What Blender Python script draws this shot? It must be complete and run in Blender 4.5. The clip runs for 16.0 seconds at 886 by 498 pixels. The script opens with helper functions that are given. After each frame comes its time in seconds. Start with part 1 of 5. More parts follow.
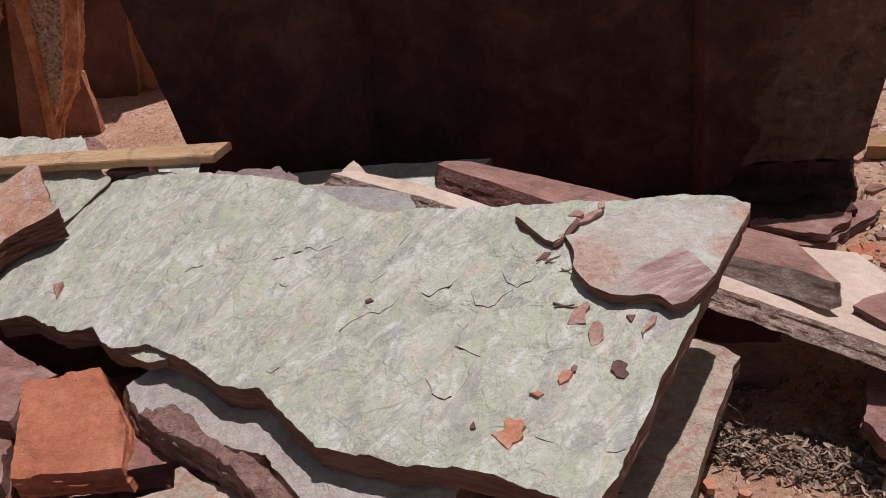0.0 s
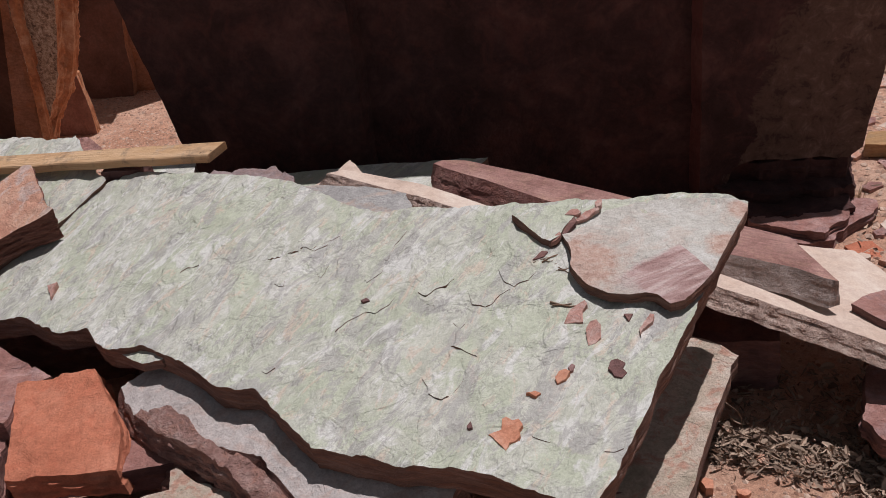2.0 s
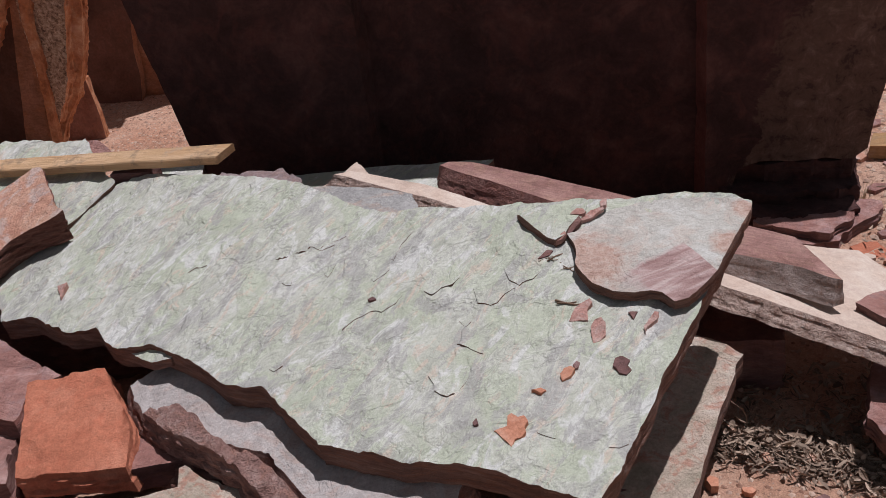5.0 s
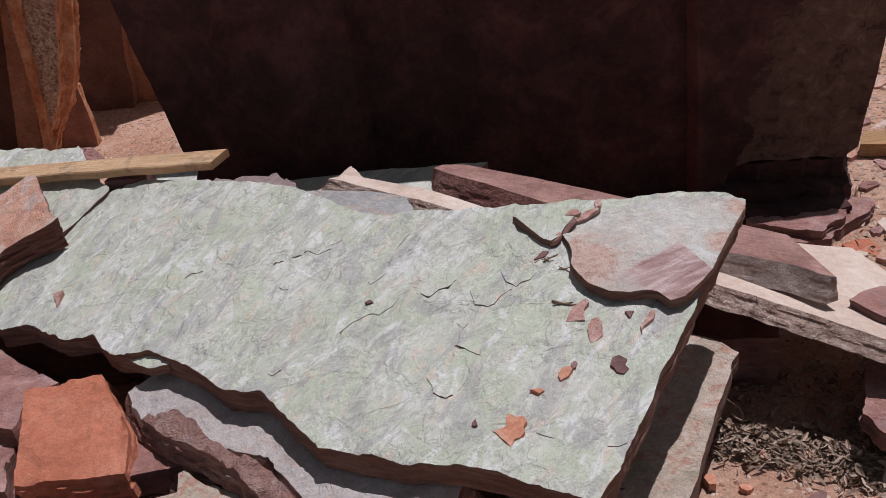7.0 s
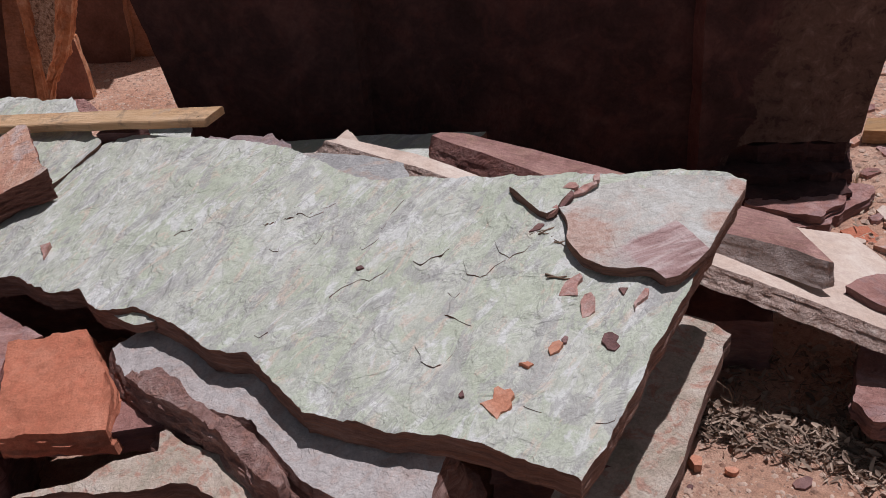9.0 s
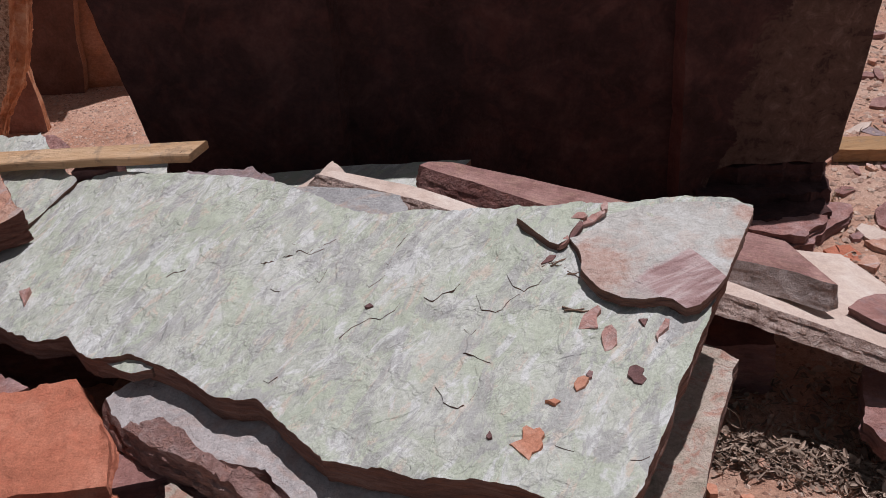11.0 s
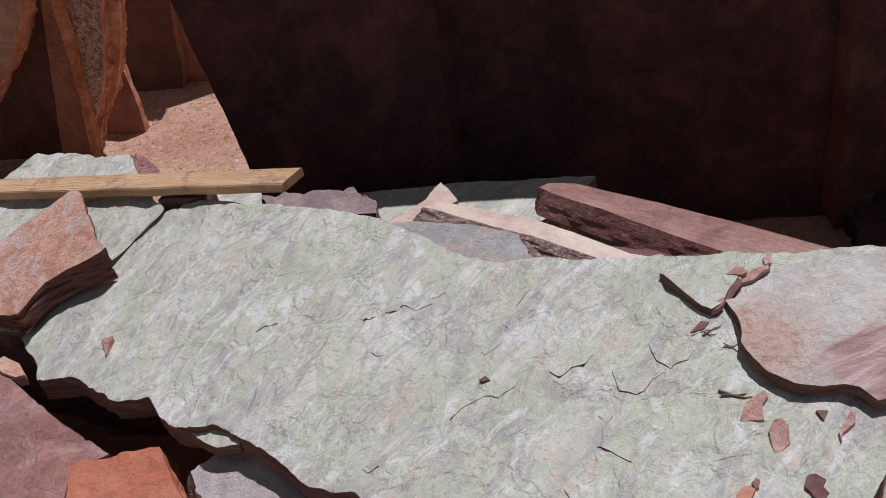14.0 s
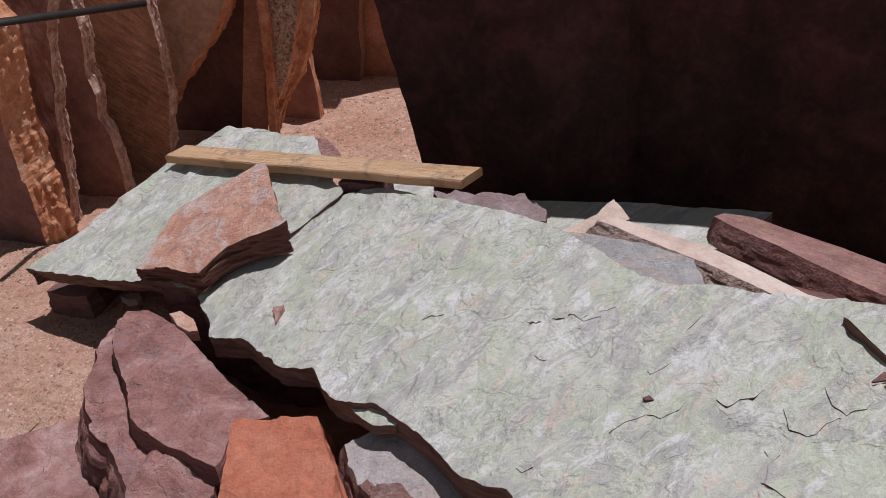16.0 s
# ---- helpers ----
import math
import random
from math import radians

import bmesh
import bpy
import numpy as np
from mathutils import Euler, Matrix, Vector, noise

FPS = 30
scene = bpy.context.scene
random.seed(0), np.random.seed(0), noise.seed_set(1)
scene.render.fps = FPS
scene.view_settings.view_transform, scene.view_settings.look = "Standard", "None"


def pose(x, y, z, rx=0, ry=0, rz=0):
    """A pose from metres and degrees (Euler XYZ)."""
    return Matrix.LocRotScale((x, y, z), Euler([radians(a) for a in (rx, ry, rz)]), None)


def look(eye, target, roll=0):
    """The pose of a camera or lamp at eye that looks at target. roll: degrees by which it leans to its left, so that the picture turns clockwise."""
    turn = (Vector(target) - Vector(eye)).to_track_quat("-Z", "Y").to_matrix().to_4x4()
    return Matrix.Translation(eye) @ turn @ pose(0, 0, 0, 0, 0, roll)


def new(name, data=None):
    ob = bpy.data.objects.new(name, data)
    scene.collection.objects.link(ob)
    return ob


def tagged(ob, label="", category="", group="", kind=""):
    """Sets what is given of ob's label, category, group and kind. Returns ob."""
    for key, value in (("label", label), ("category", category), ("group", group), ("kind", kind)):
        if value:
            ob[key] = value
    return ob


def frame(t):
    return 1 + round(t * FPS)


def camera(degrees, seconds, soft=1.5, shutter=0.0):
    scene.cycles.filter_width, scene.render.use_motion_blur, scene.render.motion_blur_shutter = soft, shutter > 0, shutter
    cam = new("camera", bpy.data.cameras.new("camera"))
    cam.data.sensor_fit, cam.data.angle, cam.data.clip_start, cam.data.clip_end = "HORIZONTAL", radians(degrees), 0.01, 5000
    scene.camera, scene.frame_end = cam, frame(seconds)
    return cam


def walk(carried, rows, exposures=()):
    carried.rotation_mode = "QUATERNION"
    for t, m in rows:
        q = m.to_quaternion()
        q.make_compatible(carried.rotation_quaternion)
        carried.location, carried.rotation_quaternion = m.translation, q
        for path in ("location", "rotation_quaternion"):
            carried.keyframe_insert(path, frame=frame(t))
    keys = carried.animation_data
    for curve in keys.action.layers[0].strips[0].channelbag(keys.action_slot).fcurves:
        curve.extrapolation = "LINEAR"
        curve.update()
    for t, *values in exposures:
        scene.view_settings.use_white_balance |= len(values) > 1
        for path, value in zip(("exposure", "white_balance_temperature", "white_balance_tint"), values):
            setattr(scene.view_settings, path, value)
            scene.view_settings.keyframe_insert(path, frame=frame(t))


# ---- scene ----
cam = camera(50.0, 16.0, 0.5)
PATH = [
    (0, (0.36, 0.14, 1.589), (0.094, 1.803, 0.511), -8.3),
    (0.5, (0.365, 0.139, 1.591), (0.099, 1.804, 0.517), -9.2),
    (1, (0.364, 0.144, 1.587), (0.1, 1.811, 0.514), -8.8),
    (1.5, (0.362, 0.149, 1.588), (0.103, 1.81, 0.503), -9.0),
    (2, (0.361, 0.148, 1.581), (0.1, 1.812, 0.503), -8.4),
    (2.5, (0.356, 0.14, 1.583), (0.073, 1.802, 0.506), -8.2),
    (3, (0.361, 0.134, 1.593), (0.082, 1.801, 0.524), -8.7),
    (3.5, (0.368, 0.127, 1.592), (0.092, 1.804, 0.537), -8.8),
    (4, (0.37, 0.128, 1.586), (0.09, 1.796, 0.519), -9.2),
    (6.5, (0.354, 0.12, 1.574), (0.089, 1.794, 0.514), -7.8),
    (7, (0.356, 0.118, 1.579), (0.099, 1.794, 0.519), -9.1),
    (7.5, (0.352, 0.125, 1.573), (0.097, 1.79, 0.495), -8.0),
    (8, (0.348, 0.128, 1.566), (0.082, 1.78, 0.471), -7.1),
    (8.5, (0.355, 0.135, 1.557), (0.096, 1.778, 0.446), -6.7),
    (10.8, (0.268, 0.174, 1.567), (0.117, 1.833, 0.46), -6.2),
    (11, (0.203, 0.187, 1.569), (0.091, 1.862, 0.48), -5.6),
    (11.5, (0.052, 0.198, 1.551), (0.06, 1.864, 0.443), -6.0),
    (11.7, (0.006, 0.241, 1.576), (-0.025, 1.909, 0.473), -4.9),
    (12, (0.011, 0.324, 1.571), (-0.26, 1.996, 0.509), -4.1),
    (12.5, (0.089, 0.446, 1.546), (-0.397, 2.001, 0.386), -5.8),
    (13, (0.15, 0.52, 1.562), (-0.208, 2.118, 0.413), -8.6),
    (13.5, (0.165, 0.515, 1.564), (-0.136, 2.131, 0.425), -9.2),
    (14, (0.16, 0.519, 1.564), (-0.178, 2.132, 0.43), -10.0),
    (14.5, (0.138, 0.513, 1.555), (-0.274, 2.103, 0.414), -9.0),
    (15, (0.127, 0.499, 1.555), (-0.317, 2.089, 0.426), -7.3),
    (15.5, (0.105, 0.485, 1.558), (-0.434, 2.064, 0.455), -8.5),
    (16, (0.079, 0.473, 1.567), (-0.52, 2.051, 0.494), -7.4),
]
LIGHTING = [(0, -0.53, 6650, 13), (2, -0.53, 6430, 12.5), (4, -0.54, 6230, 12), (8, -0.54, 6120, 12.5), (16, -0.54, 6120, 14)]
walk(cam, [(t, look(eye, target, roll)) for t, eye, target, roll in PATH], LIGHTING)

# ---- light ----
SUN = Vector((0.23, 0.25, 1.0)).normalized()
world = bpy.data.worlds.new("sky")
scene.world = world
world.use_nodes = True
wn = world.node_tree.nodes
sky = wn.new("ShaderNodeTexSky")
sky.sky_type, sky.sun_disc = "NISHITA", False
sky.sun_elevation, sky.sun_rotation = math.asin(SUN.z), math.atan2(SUN.x, SUN.y)
sky.altitude, sky.dust_density, sky.ozone_density = 1500, 2.5, 0.6
haze = wn.new("ShaderNodeHueSaturation")
haze.inputs["Saturation"].default_value = 0.28
world.node_tree.links.new(sky.outputs[0], haze.inputs["Color"])
world.node_tree.links.new(haze.outputs[0], wn["Background"].inputs[0])
wn["Background"].inputs[1].default_value = 0.053
lamp = bpy.data.lights.new("sun", "SUN")
lamp.energy, lamp.angle, lamp.color = 5.0, radians(0.53), (1.0, 0.955, 0.95)
new("sun", lamp).matrix_world = look(SUN * 20, (0, 0, 0))


# ---- materials ----
def nodes_of(name, rough=0.85):
    m = bpy.data.materials.new(name)
    m.use_nodes = True
    nt = m.node_tree
    b = nt.nodes["Principled BSDF"]
    b.inputs["Roughness"].default_value = rough
    b.inputs["Specular IOR Level"].default_value = 0.3
    return m, nt, b


def coords(nt, scale=(1, 1, 1), rot=(0, 0, 0)):
    tc = nt.nodes.new("ShaderNodeTexCoord")
    turn, mp = nt.nodes.new("ShaderNodeMapping"), nt.nodes.new("ShaderNodeMapping")
    mp.inputs["Scale"].default_value = scale
    turn.inputs["Rotation"].default_value = [radians(a) for a in rot]
    nt.links.new(tc.outputs["Object"], turn.inputs["Vector"])
    nt.links.new(turn.outputs[0], mp.inputs["Vector"])
    return mp.outputs[0]


def noise_tex(nt, vec, scale, detail=6.0, rough=0.6, warp=0.0):
    n = nt.nodes.new("ShaderNodeTexNoise")
    n.inputs["Scale"].default_value, n.inputs["Detail"].default_value = scale, detail
    n.inputs["Roughness"].default_value, n.inputs["Distortion"].default_value = rough, warp
    nt.links.new(vec, n.inputs["Vector"])
    return n.outputs["Fac"]


def ramp(nt, fac, stops):
    r = nt.nodes.new("ShaderNodeValToRGB")
    e = r.color_ramp.elements
    while len(e) < len(stops):
        e.new(0.5)
    for el, (p, c) in zip(e, stops):
        el.position = p
        el.color = (*c, 1) if not isinstance(c, (int, float)) else (c, c, c, 1)
    nt.links.new(fac, r.inputs[0])
    return r.outputs[0]


def mix(nt, fac, a, b, kind="MIX"):
    n = nt.nodes.new("ShaderNodeMix")
    n.data_type, n.blend_type = "RGBA", kind
    for sock, v in ((n.inputs[0], fac), (n.inputs[6], a), (n.inputs[7], b)):
        if isinstance(v, (int, float)):
            sock.default_value = v
        elif isinstance(v, tuple):
            sock.default_value = (*v, 1)
        else:
            nt.links.new(v, sock)
    return n.outputs[2]


def calc(nt, op, a, b):
    n = nt.nodes.new("ShaderNodeMath")
    n.operation = op
    for s, v in zip(n.inputs, (a, b)):
        if isinstance(v, (int, float)):
            s.default_value = v
        else:
            nt.links.new(v, s)
    return n.outputs[0]


def bump(nt, bsdf, height, dist, strength=1.0):
    n = nt.nodes.new("ShaderNodeBump")
    n.inputs["Distance"].default_value, n.inputs["Strength"].default_value = dist, strength
    nt.links.new(height, n.inputs["Height"])
    nt.links.new(n.outputs[0], bsdf.inputs["Normal"])


def stone(name, dark, mid, light, stain, grain=140.0, patch=7.0, stain_amount=0.5, relief=0.004, bed=1.0, speck=0.25, rough=0.9, streaks=0.0, grooves=0.0, terraces=0.0):
    """Sedimentary stone: broad patches, stains, fine grain, light mineral specks, snapped thin beds; bed > 1 squeezes it into flat beds."""
    m, nt, b = nodes_of(name, rough)
    v = coords(nt, (1, 1, bed))
    broad = noise_tex(nt, v, patch, 9, 0.66, 0.6)
    col = ramp(nt, broad, [(0.32, dark), (0.5, mid), (0.68, light)])
    st = ramp(nt, noise_tex(nt, v, patch * 1.7, 8, 0.68, 1.2), [(0.5, 0.0), (0.6, 0.8), (0.7, 1.0)])
    col = mix(nt, calc(nt, "MULTIPLY", st, stain_amount), col, stain)
    mottle = noise_tex(nt, v, patch * 5.0, 6, 0.68, 0.8)
    col = mix(nt, 0.3, col, ramp(nt, mottle, [(0.34, 0.3), (0.5, 0.56), (0.66, 0.78)]), "OVERLAY")
    fine = noise_tex(nt, v, grain, 5, 0.72)
    col = mix(nt, 0.35, col, ramp(nt, fine, [(0.3, 0.34), (0.7, 0.76)]), "OVERLAY")
    sp = ramp(nt, noise_tex(nt, v, grain * 1.6, 2, 0.5), [(0.66, 0.0), (0.73, 1.0)])
    col = mix(nt, calc(nt, "MULTIPLY", sp, speck), col, light)
    if streaks:
        sv = coords(nt, (12, 130, 130), (0, grooves, 0 if grooves else 25))
        col = mix(nt, streaks, col, ramp(nt, noise_tex(nt, sv, 1.0, 4, 0.6), [(0.36, 0.24), (0.62, 0.84)]), "OVERLAY")
    h = calc(nt, "ADD", noise_tex(nt, v, grain * 0.22, 8, 0.7), calc(nt, "MULTIPLY", fine, 0.3))
    if terraces:
        field = noise_tex(nt, v, terraces * 0.8, 5, 0.56, 0.5)
        saw = contour(nt, field, 9.0)
        step = ramp(nt, saw, [(0.0, 0.0), (0.14, 1.0)])
        stairs = calc(nt, "ADD", calc(nt, "SUBTRACT", calc(nt, "MULTIPLY", field, 9.0), saw), step)
        h = calc(nt, "ADD", h, calc(nt, "MULTIPLY", stairs, 0.13))
        torn = calc(nt, "MULTIPLY", ramp(nt, saw, [(0.0, 0.5), (0.05, 1.0), (0.12, 0.0)]), ramp(nt, mottle, [(0.42, 0.0), (0.58, 1.0)]))
        col = mix(nt, calc(nt, "MULTIPLY", torn, 0.1), col, dark)
    nt.links.new(col, b.inputs["Base Color"])
    bump(nt, b, h, relief)
    return m


def contour(nt, fac, turns):
    """Even steps cut out of a smooth field: the saw that climbs across each tread."""
    return calc(nt, "FRACT", calc(nt, "MULTIPLY", fac, turns), 0.0)


def green_slate(name="green slate"):
    """Sage green slate: patches drawn out along the cleavage, lilac grey and peach stains, peeled paper-thin beds."""
    m, nt, b = nodes_of(name, 0.8)
    v = coords(nt)
    lean = coords(nt, (3.0, 7.5, 5.0), (0, 0, -56))
    base = ramp(nt, noise_tex(nt, lean, 1.5, 8, 0.66, 0.6), [(0.36, (0.42, 0.425, 0.365)), (0.5, (0.50, 0.505, 0.43)), (0.62, (0.585, 0.58, 0.53))])
    green = ramp(nt, noise_tex(nt, v, 6.5, 7, 0.66, 0.7), [(0.48, 0.0), (0.54, 1.0)])
    col = mix(nt, calc(nt, "MULTIPLY", green, 0.65), base, (0.45, 0.485, 0.365))
    warm = ramp(nt, noise_tex(nt, lean, 3.6, 8, 0.68, 0.9), [(0.56, 0.0), (0.62, 1.0)])
    col = mix(nt, calc(nt, "MULTIPLY", warm, 0.6), col, (0.61, 0.475, 0.385))
    pale = ramp(nt, noise_tex(nt, lean, 2.9, 8, 0.66, 0.8), [(0.54, 0.0), (0.60, 1.0)])
    col = mix(nt, calc(nt, "MULTIPLY", pale, 0.7), col, (0.66, 0.65, 0.635))
    grey = ramp(nt, noise_tex(nt, lean, 2.2, 9, 0.72, 1.0), [(0.53, 0.0), (0.565, 0.75), (0.66, 1.0)])
    col = mix(nt, calc(nt, "MULTIPLY", grey, 0.85), col, (0.375, 0.36, 0.345))
    beds = coords(nt, (1, 1.3, 1), (0, 0, -50))
    field = noise_tex(nt, beds, 10, 5, 0.55, 0.6)
    crimp = noise_tex(nt, beds, 34, 4, 0.58, 0.9)
    saw, fine_saw = contour(nt, field, 7.0), contour(nt, crimp, 5.0)
    where = ramp(nt, noise_tex(nt, v, 8.0, 6, 0.68, 0.6), [(0.45, 0.0), (0.53, 1.0)])
    torn = ramp(nt, noise_tex(nt, v, 12.0, 5, 0.65), [(0.60, 0.0), (0.66, 1.0)])
    rim = calc(nt, "MULTIPLY", ramp(nt, saw, [(0.0, 0.8), (0.04, 1.0), (0.1, 0.0)]), torn)
    thread = calc(nt, "MULTIPLY", ramp(nt, fine_saw, [(0.0, 0.6), (0.2, 1.0), (0.45, 0.0)]), where)
    glint = calc(nt, "MULTIPLY", ramp(nt, fine_saw, [(0.45, 0.0), (0.65, 1.0), (0.85, 0.0)]), where)
    col = mix(nt, calc(nt, "MULTIPLY", thread, 0.42), col, (0.30, 0.29, 0.27))
    col = mix(nt, calc(nt, "MULTIPLY", glint, 0.3), col, (0.68, 0.675, 0.63))
    col = mix(nt, calc(nt, "MULTIPLY", rim, 0.14), col, (0.22, 0.195, 0.185))
    fine = noise_tex(nt, v, 300, 4, 0.75)
    col = mix(nt, 0.3, col, ramp(nt, fine, [(0.3, 0.26), (0.7, 0.74)]), "OVERLAY")
    nt.links.new(col, b.inputs["Base Color"])
    tread = calc(nt, "ADD", calc(nt, "SUBTRACT", calc(nt, "MULTIPLY", field, 7.0), saw), ramp(nt, saw, [(0.0, 0.0), (0.34, 1.0)]))
    thin = calc(nt, "ADD", calc(nt, "SUBTRACT", calc(nt, "MULTIPLY", crimp, 5.0), fine_saw), ramp(nt, fine_saw, [(0.0, 0.0), (0.5, 1.0)]))
    h = calc(nt, "ADD", calc(nt, "MULTIPLY", tread, 0.16), calc(nt, "MULTIPLY", thin, 0.05))
    flow = noise_tex(nt, coords(nt, (1, 1.5, 1), (0, 0, -56)), 24, 4, 0.5, 0.6)
    h = calc(nt, "ADD", h, calc(nt, "ADD", calc(nt, "MULTIPLY", fine, 0.1), calc(nt, "MULTIPLY", flow, 0.6)))
    bump(nt, b, h, 0.011)
    return m


def timber(name, a, c, along):
    m, nt, b = nodes_of(name, 0.8)
    v = coords(nt, (5, 130, 130), (0, 0, along))
    col = ramp(nt, noise_tex(nt, v, 1.0, 6, 0.62, 0.6), [(0.3, a), (0.7, c)])
    band = ramp(nt, noise_tex(nt, coords(nt, (3, 30, 30), (0, 0, along)), 1.0, 5, 0.6, 0.4), [(0.42, 0.0), (0.6, 1.0)])
    col = mix(nt, calc(nt, "MULTIPLY", band, 0.45), col, (0.50, 0.27, 0.12))
    blot = ramp(nt, noise_tex(nt, coords(nt), 15, 8, 0.68), [(0.55, 0.0), (0.66, 1.0)])
    col = mix(nt, calc(nt, "MULTIPLY", blot, 0.6), col, (0.24, 0.17, 0.12))
    grime = ramp(nt, noise_tex(nt, coords(nt), 7, 8, 0.66), [(0.58, 0.0), (0.68, 1.0)])
    col = mix(nt, calc(nt, "MULTIPLY", grime, 0.5), col, (0.36, 0.33, 0.32))
    nt.links.new(col, b.inputs["Base Color"])
    bump(nt, b, noise_tex(nt, v, 2.0, 6, 0.7), 0.004)
    return m


def soil():
    m, nt, b = nodes_of("red soil", 0.95)
    v = coords(nt)
    col = ramp(nt, noise_tex(nt, v, 2.6, 9, 0.66, 0.4), [(0.3, (0.46, 0.24, 0.158)), (0.52, (0.55, 0.325, 0.232)), (0.72, (0.63, 0.43, 0.335))])
    clod = noise_tex(nt, v, 42, 9, 0.74, 0.5)
    col = mix(nt, 0.45, col, ramp(nt, clod, [(0.34, 0.22), (0.5, 0.56), (0.66, 0.86)]), "OVERLAY")
    fine = noise_tex(nt, v, 260, 5, 0.8)
    col = mix(nt, 0.5, col, ramp(nt, fine, [(0.3, 0.2), (0.7, 0.85)]), "OVERLAY")
    nt.links.new(col, b.inputs["Base Color"])
    bump(nt, b, calc(nt, "ADD", clod, calc(nt, "MULTIPLY", fine, 0.25)), 0.013)
    return m


def plain_var(name, a, c, rough=0.9, scale=30.0):
    """Small loose bits: a colour that differs from piece to piece."""
    m, nt, b = nodes_of(name, rough)
    g = nt.nodes.new("ShaderNodeNewGeometry")
    col = ramp(nt, g.outputs["Random Per Island"], [(0.0, a), (0.5, tuple((p + q) / 2 for p, q in zip(a, c))), (1.0, c)])
    col = mix(nt, 0.4, col, ramp(nt, noise_tex(nt, coords(nt), scale, 5, 0.7), [(0.3, 0.25), (0.7, 0.78)]), "OVERLAY")
    nt.links.new(col, b.inputs["Base Color"])
    return m


SLATE = green_slate()
EDGE = stone("broken slate edge", (0.11, 0.062, 0.051), (0.20, 0.117, 0.095), (0.31, 0.205, 0.17), (0.28, 0.13, 0.08), 160, 9, 0.6, 0.008, 7.0)
ORANGE = stone("orange sandstone", (0.40, 0.135, 0.078), (0.48, 0.172, 0.102), (0.54, 0.22, 0.14), (0.44, 0.13, 0.075), 220, 9, 0.5, 0.007, 1.0, 0.45)
REDSTONE = stone("weathered red sandstone", (0.42, 0.19, 0.135), (0.55, 0.30, 0.215), (0.63, 0.41, 0.315), (0.56, 0.45, 0.42), 190, 8, 0.85, 0.009, 1.0, 0.3, terraces=14.0)
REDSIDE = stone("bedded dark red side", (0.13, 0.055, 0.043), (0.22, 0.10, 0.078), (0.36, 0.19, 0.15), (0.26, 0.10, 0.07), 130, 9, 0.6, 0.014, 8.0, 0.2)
PURPLE = stone("purple slate", (0.205, 0.094, 0.08), (0.355, 0.178, 0.152), (0.54, 0.355, 0.325), (0.34, 0.215, 0.21), 130, 7, 0.8, 0.014, 1.0, 0.6, 0.55, 0.06, 0.0, 11.0)
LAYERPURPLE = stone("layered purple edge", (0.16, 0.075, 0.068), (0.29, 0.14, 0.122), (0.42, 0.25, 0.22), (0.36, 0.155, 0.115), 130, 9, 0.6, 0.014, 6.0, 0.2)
GREYPURPLE = stone("grey purple slate", (0.21, 0.155, 0.155), (0.29, 0.22, 0.22), (0.38, 0.31, 0.305), (0.30, 0.18, 0.15), 130, 11, 0.5, 0.012, 1.0, 0.3, 0.7)
PLUM = stone("dark plum slate", (0.115, 0.06, 0.058), (0.17, 0.088, 0.083), (0.26, 0.15, 0.135), (0.23, 0.10, 0.07), 140, 8, 0.5, 0.006, 3.0, 0.2, 0.8)
PALEPINK = stone("pale pink sandstone", (0.47, 0.355, 0.29), (0.56, 0.44, 0.37), (0.63, 0.52, 0.45), (0.52, 0.38, 0.30), 240, 6, 0.4, 0.002, 1.0, 0.2)
PINKEDGE = stone("rough pink broken edge", (0.27, 0.18, 0.15), (0.46, 0.335, 0.285), (0.62, 0.49, 0.43), (0.34, 0.215, 0.165), 70, 34, 0.7, 0.026, 1.0, terraces=18.0)
BROWN = stone("brown sawn sandstone", (0.21, 0.105, 0.09), (0.285, 0.155, 0.135), (0.36, 0.215, 0.185), (0.33, 0.20, 0.15), 170, 9, 0.6, 0.006, 1.0, 0.2, 0.85, 0.2)
GREYPINK = stone("pale grey lilac slate", (0.35, 0.31, 0.295), (0.44, 0.395, 0.38), (0.52, 0.475, 0.455), (0.43, 0.28, 0.225), 150, 9, 0.45, 0.007, terraces=12.0)
BLUEGREY = stone("blue grey slate", (0.28, 0.27, 0.262), (0.36, 0.348, 0.34), (0.46, 0.445, 0.435), (0.48, 0.35, 0.28), 110, 6, 0.8, 0.014)
BROWNEDGE = stone("rough reddish brown edge", (0.22, 0.10, 0.088), (0.33, 0.155, 0.135), (0.44, 0.25, 0.215), (0.37, 0.16, 0.12), 90, 16, 0.6, 0.02, terraces=16.0)
GREYEDGE = stone("rough grey broken end", (0.24, 0.19, 0.17), (0.36, 0.29, 0.265), (0.48, 0.40, 0.375), (0.29, 0.19, 0.155), 90, 22, 0.6, 0.014)
MOTTLED = stone("mottled pink and green slate", (0.34, 0.295, 0.225), (0.50, 0.40, 0.325), (0.61, 0.51, 0.44), (0.45, 0.225, 0.165), 150, 11, 0.9, 0.012, 1.0, 0.25, terraces=9.0)
FLAKEMAT = stone("grey pink flaking slate", (0.40, 0.37, 0.335), (0.50, 0.475, 0.435), (0.60, 0.58, 0.545), (0.54, 0.42, 0.36), 200, 7, 0.55, 0.007, terraces=14.0)


